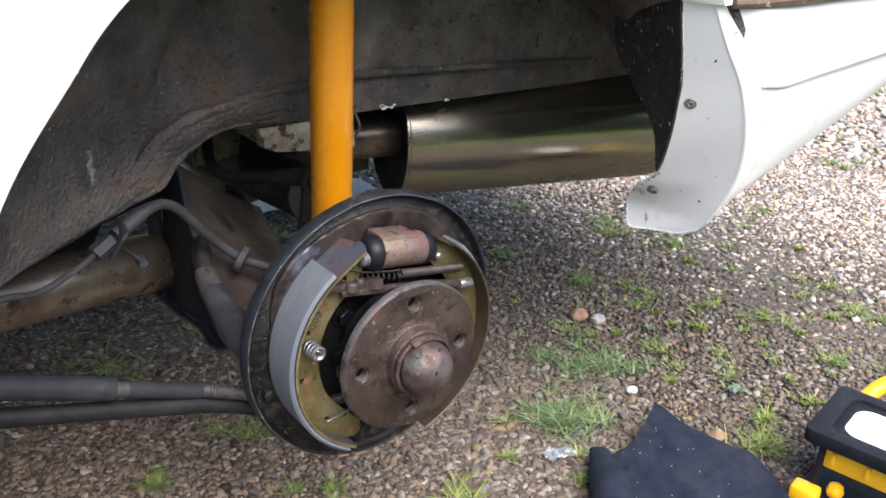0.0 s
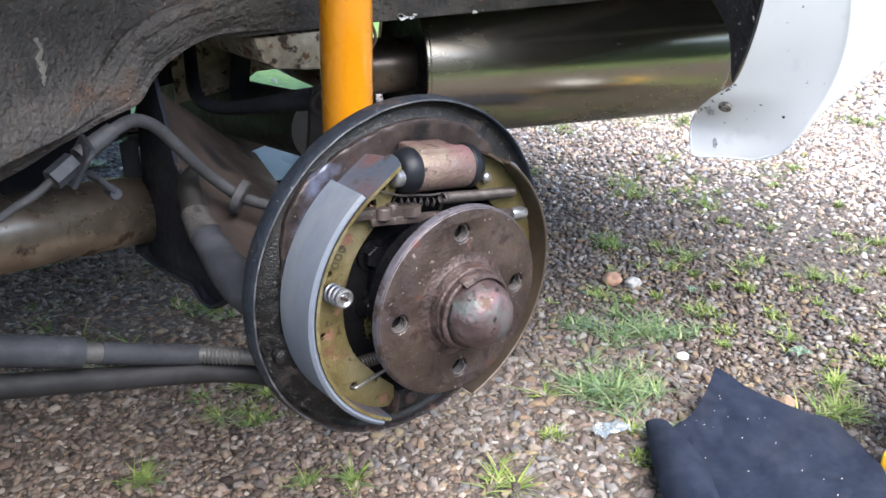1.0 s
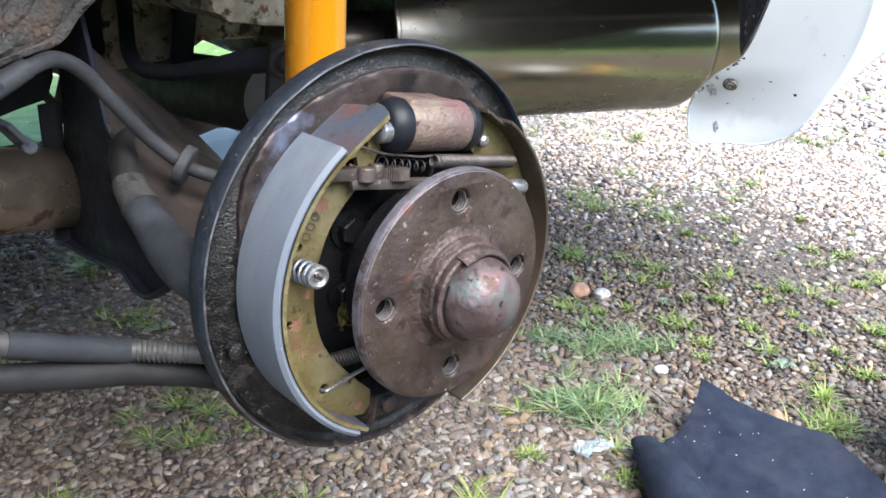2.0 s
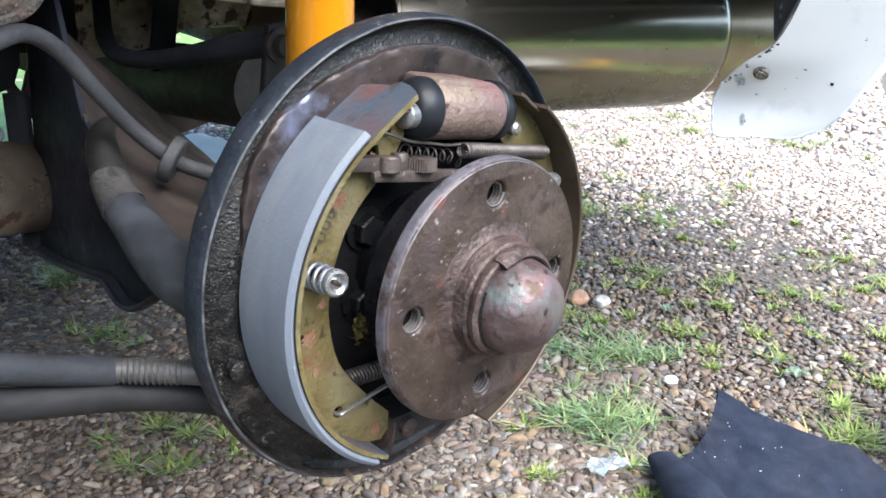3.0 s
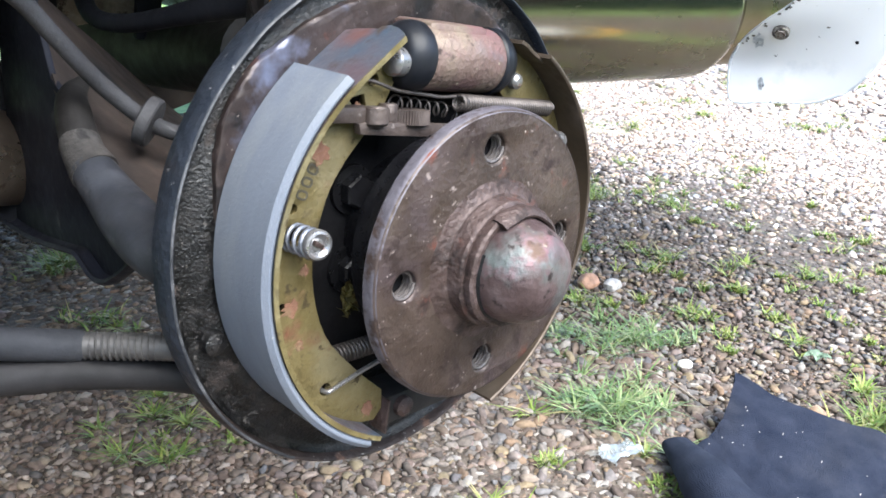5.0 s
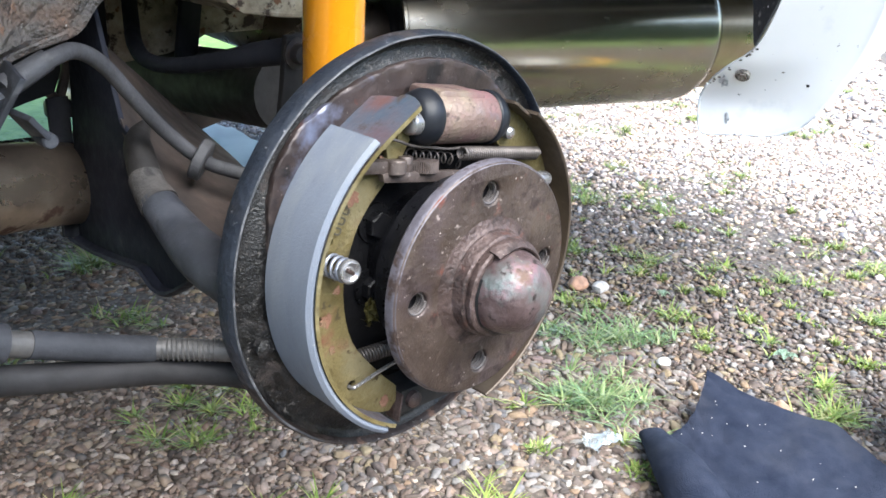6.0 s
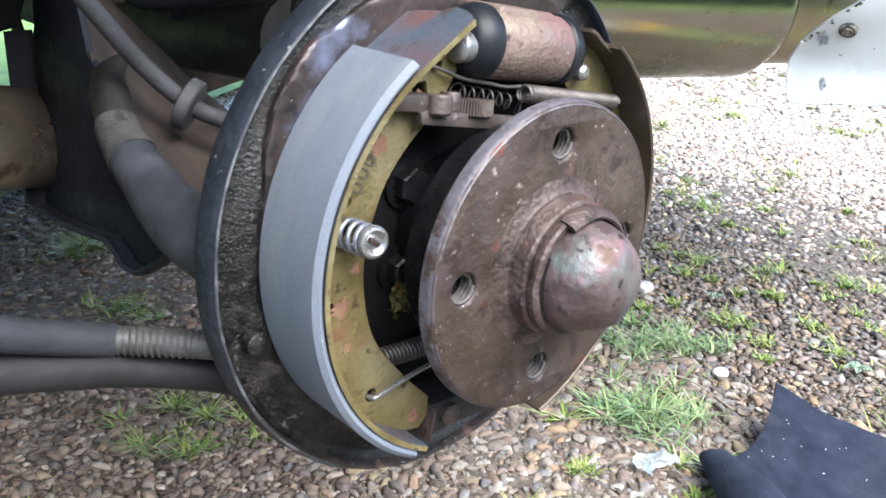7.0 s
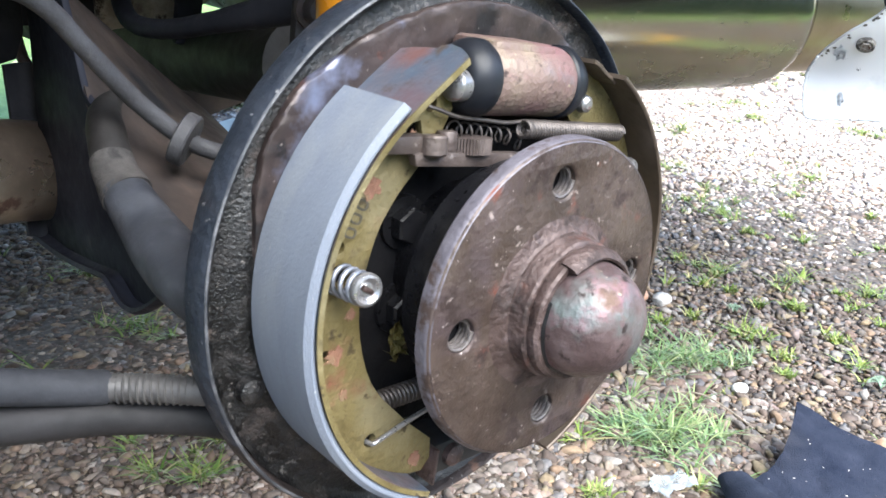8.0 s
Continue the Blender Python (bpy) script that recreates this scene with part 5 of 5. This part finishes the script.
part("web", plate([[tuple(p) for p in web_in] + [(-0.029, H - 0.083), (-0.034, H - 0.088)] + web_out[::-1] + [(-0.028, H + 0.086), (-0.024, H + 0.076)]] + holes, 0.038, 0.042, 0.0004), M_WEB, shoe, "yellow plated web with rust spots")
RUSTY = random.Random(11)
for rx, rz, rr in ((-0.0645, 0.0500, 0.0055), (-0.0800, -0.0150, 0.0050), (-0.0730, 0.0010, 0.0028), (-0.0760, -0.0330, 0.0030), (-0.0380, -0.0800, 0.0042), (-0.0445, 0.0660, 0.0030)):
    rim = [(rx + rr * RUSTY.uniform(0.45, 1.15) * math.cos(w * 0.3142), H + rz + rr * RUSTY.uniform(0.45, 1.15) * math.sin(w * 0.3142)) for w in range(20)]
    part("rust_spot", plate([rim], 0.03775, 0.0382), M_RUST_SPOT, shoe, "orange-brown rust stain")
for k in range(3):
    q = radians(147.0 + 4.0 * k)
    glyph = plate([rounded_bar(0.0058, 0.0042, 0.0016), rounded_bar(0.0040, 0.0024, 0.0010)], 0.0, 0.0003)
    glyph.transform(Matrix.Translation((0.0805 * math.cos(q), 0.0378, H + 0.0805 * math.sin(q))) @ pose(0, 0, 0, 0, -math.degrees(q), 0))
    part("marking", glyph, M_MARK, shoe, "faded black stamped mark")
shoe2 = part("brake_shoe", band(0.0985, 0.1005, 0.0195, 0.0575, -72, 55), M_TABLE_DARK, brake, "brown oiled steel shoe seen from inside")
part("lining", band(0.1007, 0.1046, 0.0300, 0.0572, -64, 46, 64, 0.0008), M_LINING, shoe2, "smooth grey friction lining")
web_in2 = catmull([(0.040, H + 0.066), (0.050, H + 0.055), (0.062, H + 0.040), (0.070, H + 0.02), (0.073, H), (0.068, H - 0.031), (0.051, H - 0.057), (0.031, H - 0.075)], 30)
part("web", plate([[tuple(p) for p in web_in2] + [(0.024, H - 0.088)] + arc(0.0985, -72, 60, 50) + [(0.036, H + 0.082)]], 0.037, 0.041, 0.0004), M_WEB, shoe2, "yellow plated web")
part("tab", wobble(band(0.0972, 0.0990, 0.026, 0.045, 53, 64, 10, 0.0003), 0.0006, 120), M_TABLE_DARK, shoe2)

pin = part("hold_down", disc((-0.0775, 0.0215, H + 0.0185), (-0.10, -1, 0.1), [(0.0, 0.0004), (0.0020, 0.0002), (0.0028, -0.0006), (0.0036, 0.0001), (0.0048, 0.0014), (0.0058, 0.0011), (0.0064, 0.0002), (0.0064, -0.0010), (0.0058, -0.0014), (0.0, -0.001)], 28), M_ZINC, brake, "shiny spring cup with a rusty pin")
part("spring", coil((-0.0785, 0.038, H + 0.0175), (-0.0777, 0.0225, H + 0.0183), 0.0056, 0.0010, 3.6, 8), M_STEEL, pin, "dull grey coil spring")
part("pin_head", wobble(box((-0.0776, 0.0212, H + 0.0186), (0.0052, 0.0026, 0.0022), 0.0007, (0, 35, 0)), 0.0003, 200), M_RUST, pin, "rusty pin head")

cyl = part("wheel_cylinder", disc((-0.012, 0.040, H + 0.0845), (1, 0, -0.13), [(0.0, 0), (0.0140, 0.0), (0.0146, 0.0012), (0.0146, 0.044), (0.0140, 0.0455), (0.0, 0.0455)], 48), M_CYL, brake, "rusty copper-toned brake wheel cylinder")
part("flat_boss", wobble(box((0.008, 0.045, H + 0.0925), (0.036, 0.026, 0.010), 0.003, (0, 7, 0)), 0.0008, 80), M_CYL, cyl)
part("boot", disc((-0.0115, 0.040, H + 0.0843), (-1, 0, 0.13), [(0.0146, 0.0), (0.0152, 0.001), (0.0152, 0.005), (0.0146, 0.0075), (0.0130, 0.0110), (0.0105, 0.0130), (0.0075, 0.0138), (0.0, 0.0138)], 40), M_RUBBER, cyl, "shiny black rubber boot")
part("boot", disc((0.0320, 0.040, H + 0.0788), (1, 0, -0.13), [(0.0147, 0.0), (0.0155, 0.001), (0.0155, 0.0045), (0.0146, 0.006), (0.0125, 0.010), (0.0, 0.0105)], 40), M_RUBBER, cyl, "black rubber boot")
part("piston", disc((-0.0245, 0.0345, H + 0.0838), (-1, -0.1, 0.13), [(0.0062, 0.0), (0.0062, 0.005), (0.0052, 0.0062), (0.0025, 0.0074), (0.0, 0.0076)], 24), M_ZINC, cyl, "bright piston end")
part("bleed_stud", disc((0.048, 0.0345, H + 0.069), (0, -1, 0), [(0, 0.0042), (0.002, 0.0042), (0.0036, 0.003), (0.0042, 0.0)], 20), M_ZINC, brake, "small bright rivet")

strut = part("adjuster_strut", plate([[(-0.0500, H + 0.0615), (-0.0490, H + 0.0570), (0.003, H + 0.0485), (0.04, H + 0.0420), (0.072, H + 0.0340), (0.074, H + 0.0400), (0.04, H + 0.0480), (0.008, H + 0.0535), (-0.046, H + 0.0620)]], 0.0300, 0.0345, 0.0005), M_LEVER, brake, "brown grey steel adjuster bar")
part("lever", box((-0.0525, 0.0345, H + 0.0652), (0.021, 0.0075, 0.0068), 0.0012, (0, 7, 0)), M_LEVER, strut)
part("pivot", disc((-0.0408, 0.0305, H + 0.0640), (0.1, 0.1, 1), [(0.0, -0.0040), (0.0046, -0.0040), (0.0053, -0.0033), (0.0053, 0.0030), (0.0048, 0.0036), (0, 0.0036)], 28), M_LEVER, strut)
part("pivot", disc((-0.0308, 0.0345, H + 0.0628), (0.1, 0.1, 1), [(0.0, -0.005), (0.0036, -0.005), (0.0040, -0.0044), (0.0040, 0.0036), (0.0036, 0.0042), (0, 0.0042)], 24), M_LEVER, strut)
gear = [((0.0088 if k % 2 else 0.0082) * math.cos(k * math.pi / 45), (0.0088 if k % 2 else 0.0082) * math.sin(k * math.pi / 45)) for k in range(90)]
part("star_wheel", plate([gear], 0, 0.0062, m=Matrix.Translation((-0.0180, 0.0350, H + 0.0598)) @ pose(0, 0, 0, -5, 6, 0)), M_LEVER, strut, "finely toothed adjuster wheel")
part("strut_end", disc((0.070, 0.0300, H + 0.0375), (1, 0, -0.14), [(0, 0), (0.0042, 0), (0.0048, 0.002), (0.0048, 0.012), (0.004, 0.014), (0, 0.014)], 20), M_ZINC, strut)
part("strut_spring", coil((-0.026, 0.0400, H + 0.0665), (0.004, 0.0370, H + 0.0600), 0.0031, 0.0005, 6, 6), M_SPRING, brake, "thin open coil spring")
part("strut_spring", coil((0.004, 0.0370, H + 0.0600), (0.013, 0.0345, H + 0.0555), 0.0034, 0.0005, 1.8, 6), M_SPRING, brake)
part("return_spring", coil((0.0060, 0.0300, H + 0.0640), (0.0720, 0.0310, H + 0.0535), 0.0033, 0.0008, 38, 6), M_SPRING, brake, "tightly wound return spring")
part("spring_hook", tube([(-0.040, 0.0370, H + 0.0775), (-0.036, 0.0350, H + 0.0760), (-0.026, 0.0340, H + 0.0720), (-0.012, 0.0345, H + 0.0690), (0.0, 0.034, H + 0.0665), (0.008, 0.032, H + 0.0665)], 0.0008, 8, 30), M_SPRING, brake)
part("lower_spring", coil((-0.058, 0.052, H - 0.0535), (0.052, 0.052, H - 0.0600), 0.0042, 0.0009, 50, 6), M_SPRING, brake, "dark coil spring between the shoes")
part("hook_wire", tube([(-0.0640, 0.042, H - 0.0605), (-0.0632, 0.0365, H - 0.0603), (-0.060, 0.0355, H - 0.0596), (-0.04, 0.036, H - 0.056), (-0.015, 0.037, H - 0.054)], 0.0011, 10, 30), M_ZINC, brake, "bright bent wire hook")
anchor = part("anchor_block", box((0.0, 0.050, H - 0.089), (0.056, 0.022, 0.016), 0.002, (0, 3, 0)), M_ARM_DARK, brake, "dark brown steel anchor block")
part("rivet", disc((-0.0150, 0.039, H - 0.0875), (0, -1, 0), [(0, 0.005), (0.003, 0.0046), (0.0052, 0.003), (0.0055, 0)], 20), M_RUST, anchor)
part("tongue", box((-0.0275, 0.041, H - 0.088), (0.0016, 0.012, 0.018), 0.0005, (0, 8, 0)), M_RUST, anchor)

# ---- hub ----
GREASE = (-0.047, 0.046, H - 0.031)
hub = thing("wheel_hub", (0, 0.02, H - 0.0675), "rusty four-hole wheel hub with a domed grease cap", "wheel hub")
bolts = [(0.05 * math.cos(radians(a)), H + 0.05 * math.sin(radians(a))) for a in (90, 0, 270, 180)]
flange = part("flange", plate([circle(0, H, 0.0668, 120)] + [circle(x, z, 0.0063, 32) for x, z in bolts] + [circle(0, H, 0.015, 32)], 0.0, 0.0080, 0.0016), M_FLANGE, hub, "brown worn steel flange", 50)
for x, z in bolts:
    part("bolt_thread", coil((x, 0.0016, z), (x, 0.0165, z), 0.0060, 0.00085, 8, 6), M_HOLE, flange, "threaded bolt hole")
    part("hole_lining", lathe([(0.0064, 0.001), (0.0064, 0.017)], 24, (x, 0, z)), M_GREASE, flange)
    part("hole_bottom", lathe([(0.0064, 0.017), (0.0, 0.0172)], 24, (x, 0, z)), M_GREASE, flange)
part("worn_or_shaded_edge", lathe([(0.0655, -0.0001), (0.0666, 0.0010), (0.0671, 0.0024), (0.0671, 0.0066), (0.0660, 0.0080)], 120), M_EDGE, flange, "bare worn steel edge")
part("barrel", lathe([(0.0, 0.0088), (0.057, 0.0082), (0.0560, 0.011), (0.0535, 0.013), (0.0525, 0.032), (0.047, 0.037), (0.040, 0.041), (0.038, 0.056), (0.0, 0.0562)], 64), M_GREASE, hub, "black greasy hub barrel")
part("collar", wobble(lathe([(0.0385, 0.0006), (0.0345, -0.0006), (0.0322, -0.0014), (0.0312, -0.0022), (0.0306, -0.0028), (0.0294, -0.0030), (0.0290, -0.0040), (0.0288, -0.0092), (0.0280, -0.0102), (0.0262, -0.0106), (0.0240, -0.0100)], 96), 0.0003, 160), M_RUST, hub, "rusty raised collar")
part("cap_skirt", wobble(wobble(lathe([(0.0268, -0.0100), (0.0274, -0.0112), (0.0272, -0.0142), (0.0262, -0.0152), (0.0244, -0.0152), (0.0236, -0.0138), (0.0232, -0.0120)], 96), 0.0005, 70), 0.0003, 200), M_RUST, hub, "crimped skirt of the cap")
part("grease_cap", wobble(wobble(lathe([(0.0230, -0.0120), (0.0232, -0.0150), (0.0230, -0.0185), (0.0222, -0.0225), (0.0207, -0.0268), (0.0183, -0.0308), (0.0150, -0.0340), (0.0110, -0.0360), (0.0068, -0.0370), (0.0030, -0.0374), (0.0, -0.0375)], 72), 0.0006, 55), 0.0003, 150), M_CAP, hub, "dented purple-brown metal grease cap")
part("cap_groove", wobble(lathe([(0.0236, -0.0146), (0.0246, -0.0153), (0.0240, -0.0158), (0.0229, -0.0160)], 72, a0=150, a1=310), 0.0004, 150), M_GREASE, hub, "dark gap round the cap")
part("cap_ring", wobble(wobble(lathe([(0.0238, -0.0146), (0.0268, -0.0120), (0.0281, -0.0128), (0.0282, -0.0150), (0.0268, -0.0180), (0.0250, -0.0192), (0.0240, -0.0186)], 60, closed=True, a0=-35, a1=119), 0.0004, 110), 0.0005, 60), M_RUST, hub, "bent edge of the cap")

bm = bmesh.new()
G = [[bm.verts.new((GREASE[0] + 0.0015 * i + 0.003 * noise.noise(Vector((j * 0.5, i * 0.4, 3))), GREASE[1] + 0.008 * noise.noise(Vector((i * 0.45, j * 0.5, 2))) + 0.003 * noise.noise(Vector((i * 1.1, j * 1.2, 5))), GREASE[2] + 0.0014 * j + 0.004 * noise.noise(Vector((i * 0.5, j * 0.4, 7))))) for i in range(13)] for j in range(12)]
for a, b in zip(G, G[1:]):
    for k in range(12):
        bm.faces.new((a[k], a[k + 1], b[k + 1], b[k]))
part("grease_film", thicken(bm, 0.0006), surf("yellow_grease", [(0.07, 0.058, 0.018), (0.20, 0.17, 0.065)], 120, (0.2, 0.4), metal=0.2, bump=0.4, spots=[((0.008, 0.008, 0.008), 90, 0.50, 0.3, 0.08)]), brake, "crumpled gold film of old grease", 25)

# ---- things on the gravel ----
def carpet_mesh():
    """A limp sheet with one raised corner, whose other margin curls up and over into a roll."""
    edge = catmull([(0.446, 0.071, 0.050), (0.464, 0.004, 0.032), (0.488, -0.066, 0.020), (0.464, -0.122, 0.014), (0.41, -0.155, 0.014)], 71)
    bm = bmesh.new()
    rows = []
    for j in range(71):
        v = j / 70
        s = 0.22 * v
        r = 0.0120 + 0.0115 * min(1.0, v / 0.35) + 0.0015 * noise.noise(Vector((v * 7, 0, 2)))
        c = Vector((0.338 - 0.62 * s, 0.062 - 0.78 * s, r + 0.008))
        left = Vector((-0.78, 0.62, 0))
        foot, right = c - Vector((0, 0, r)) - left * 0.004, Vector(edge[j])
        row = []
        for k in range(45):
            u = k / 44
            p = right.lerp(foot, u)
            p.z = foot.z + (right.z - foot.z) * (1 - u) ** 1.6 + 0.003 * math.sin(math.pi * u) + (0.0035 * noise.noise(Vector((u * 4, v * 5, 1.7))) + 0.002 * noise.noise(Vector((u * 13, v * 14, 4)))) * min(1, 4 * (1 - u)) + 0.006 * math.exp(-(((v - 0.45 - 0.12 * u) / 0.06) ** 2)) * (1 - u)
            p.y -= 0.012 * math.sin(math.pi * u) * (1 - v) ** 3
            row.append(p)
        for k in range(1, 33):
            a = radians(-90 - 300 * k / 32)
            rr = r * (1 - 0.10 * max(0, k - 22) / 10) + 0.0008 * noise.noise(Vector((k * 0.3, v * 12, 9)))
            back = Vector((0.62, 0.78, 0)) * 0.016 * (1 - v) ** 6 * max(0.0, 1 - k / 18)
            row.append(c + back + left * (-rr * math.cos(a) * 1.08) + Vector((0, 0, rr * math.sin(a) * (0.92 + 0.06 * math.sin(5 * v)))))
        rows.append([bm.verts.new(p) for p in row])
    for a, b in zip(rows, rows[1:]):
        for k in range(len(a) - 1):
            bm.faces.new((a[k], a[k + 1], b[k + 1], b[k]))
    bmesh.ops.recalc_face_normals(bm, faces=bm.faces)
    spots = [rows[CHIPS.randrange(3, 66)][CHIPS.randrange(6, 40)].co.copy() for _ in range(30)]
    return thicken(bm, 0.0035), spots


carpet = thing("carpet_piece", (0.38, 0.0, 0.006), "piece of black carpet with a rolled edge on gravel", "carpet")
sheet_bm, spots = carpet_mesh()
part("sheet", sheet_bm, M_CLOTH, carpet, "limp black felt", 80)
lint = join(*(wobble(box(p + Vector((0, 0, 0.0039)), (CHIPS.uniform(0.0006, 0.0026), 0.0006, 0.0006), 0, (0, 0, CHIPS.uniform(0, 180))), 0.0008, 300, p.x * 50) for p in spots))
tagged(part("lint", lint, M_FLUFF, carpet, "pale specks of lint"), "pale specks of lint", kind="stuff")

lamp = thing("work_lamp", (0.55, -0.21, 0.0), "black and yellow floodlight work lamp lying on gravel", "work lamp")
LM = Matrix.Translation((0.485, -0.122, 0.105)) @ pose(0, 0, 0, 0, 0, 11) @ Matrix.Scale(1.118, 4)
def lbox(c, s, bevel):
    b = box(c, s, bevel)
    b.transform(LM)
    return b
def lplate(outs, z0, z1, bevel):
    b = plate(outs, 0, z1 - z0, bevel, m=Matrix.Translation((0, 0, (z0 + z1) / 2)))
    b.transform(LM)
    return b
def rounded(x0, x1, y0, y1, r):
    """An oblong with rounded corners."""
    return [(cx + r * math.cos(radians(a + q)), cy + r * math.sin(radians(a + q))) for cx, cy, a in ((x1 - r, y1 - r, 0), (x0 + r, y1 - r, 90), (x0 + r, y0 + r, 180), (x1 - r, y0 + r, 270)) for q in range(0, 91, 15)]


part("frame", lplate([rounded(0.0, 0.114, -0.20, 0.010, 0.008), rounded(0.016, 0.098, -0.185, -0.010, 0.012)], -0.016, 0.0, 0.002), M_LAMP_K, lamp, "black cast lamp frame")
part("bezel", lplate([rounded(0.0155, 0.0985, -0.186, -0.0095, 0.012), rounded(0.025, 0.090, -0.178, -0.019, 0.018)], -0.014, -0.004, 0.001), M_LAMP_K, lamp, "black inner bezel")
part("diffuser", lplate([rounded(0.024, 0.091, -0.179, -0.018, 0.017)], -0.011, -0.006, 0.0005), M_DIFF, lamp, "white lamp front glass")
part("housing", lbox((0.058, -0.095, -0.031), (0.092, 0.168, 0.030), 0.005), M_LAMP_Y, lamp, "yellow ribbed housing")
for k in range(5):
    part("rib", lbox((0.011, -0.022 - 0.034 * k, -0.030), (0.004, 0.005, 0.014), 0.001), M_LAMP_Y, lamp)
for y in (-0.010, -0.17):
    part("leg", lbox((0.012, y, -0.053), (0.007, 0.007, 0.076), 0.002), M_LAMP_K, lamp)
part("base", lbox((0.055, -0.09, -0.0875), (0.11, 0.19, 0.010), 0.004), M_LAMP_K, lamp)
part("knob", lbox((0.020, -0.030, -0.072), (0.018, 0.018, 0.018), 0.008), M_LAMP_Y, lamp, "round yellow knob")
part("nut", lbox((0.044, -0.045, -0.062), (0.022, 0.026, 0.018), 0.006), M_HOSE, lamp, "grey plastic nut")
part("foot", lbox((0.000, -0.006, -0.080), (0.022, 0.028, 0.026), 0.004), M_LAMP_Y, lamp, "yellow foot")
b = tube([(0.112, -0.020, -0.024), (0.138, -0.014, -0.018), (0.166, -0.035, 0.0), (0.176, -0.09, 0.010), (0.168, -0.17, 0.0)], 0.009, 16, 30)
b.transform(LM)
part("handle", b, M_LAMP_Y, lamp, "bright yellow tube handle")

bm = bmesh.new()
G = [[bm.verts.new((0.33 + 0.03 * i + 0.02 * noise.noise(Vector((j * 0.5, 3, 0))), 1.02 + 0.038 * j, 0.022 + 0.012 * noise.noise(Vector((i * 0.7, j * 0.8, 5))))) for i in range(11)] for j in range(11)]
for a, b in zip(G, G[1:]):
    for k in range(10):
        bm.faces.new((a[k], a[k + 1], b[k + 1], b[k]))
solo("paper_sheet", thicken(bm, 0.002), surf("pale_sheet", [(0.62, 0.64, 0.60), (0.74, 0.76, 0.70)], 12, (0.6, 0.8), bump=0.1), "crumpled pale sheet lying on gravel under the car", "paper sheet", sharp=20)

bm = bmesh.new()
G = [[bm.verts.new((0.286 + 0.0038 * i + 0.004 * noise.noise(Vector((j * 0.6, i * 0.3, 2))), 0.090 + 0.0036 * j + 0.010 * math.sin(i * 0.5) * 0.4, 0.011 + 0.006 * noise.noise(Vector((i * 0.55, j * 0.6, 5))) + 0.003 * noise.noise(Vector((i * 1.3, j * 1.4, 8))))) for i in range(11)] for j in range(7)]
for a, b in zip(G, G[1:]):
    for k in range(10):
        bm.faces.new((a[k], a[k + 1], b[k + 1], b[k]))
thicken(bm, 0.0025)
solo("plastic_scrap", bm, M_CLEAR, "crumpled scrap of clear plastic lying on gravel", "plastic scrap")
for x, y, r, c, lab in ((0.619, 0.328, 0.012, (0.44, 0.42, 0.40), "smooth pale grey pebble larger than its neighbours"), (0.604, 0.356, 0.014, (0.36, 0.21, 0.14), "orange-brown stone among the gravel"), (0.512, 0.012, 0.011, (0.30, 0.20, 0.13), "tan flat stone beside the carpet"), (0.50, 0.15, 0.008, (0.55, 0.53, 0.49), "whitish chip of stone among the gravel")):
    bm = bmesh.new()
    bmesh.ops.create_icosphere(bm, subdivisions=3, radius=r)
    for _ in range(7):
        q = Vector(rng.normal(0, 1, 3)).normalized()
        cut = r * rng.uniform(0.62, 0.88)
        for v in bm.verts:
            over = v.co.dot(q) - cut
            if over > 0:
                v.co -= 0.95 * over * q
    bm.transform(Matrix.Translation((x, y, 0.006)) @ Matrix.Diagonal((1.35, 1.0, 0.75, 1)))
    solo("stone", wobble(bm, 0.0012, 90), surf("stone_" + lab.split()[0], [tuple(0.55 * q for q in c), c, tuple(1.2 * q for q in c)], 90, (0.6, 0.85), bump=0.5, spots=[((0.10, 0.08, 0.06), 60, 0.60, 0.9, 0.1)]), lab, "stone")
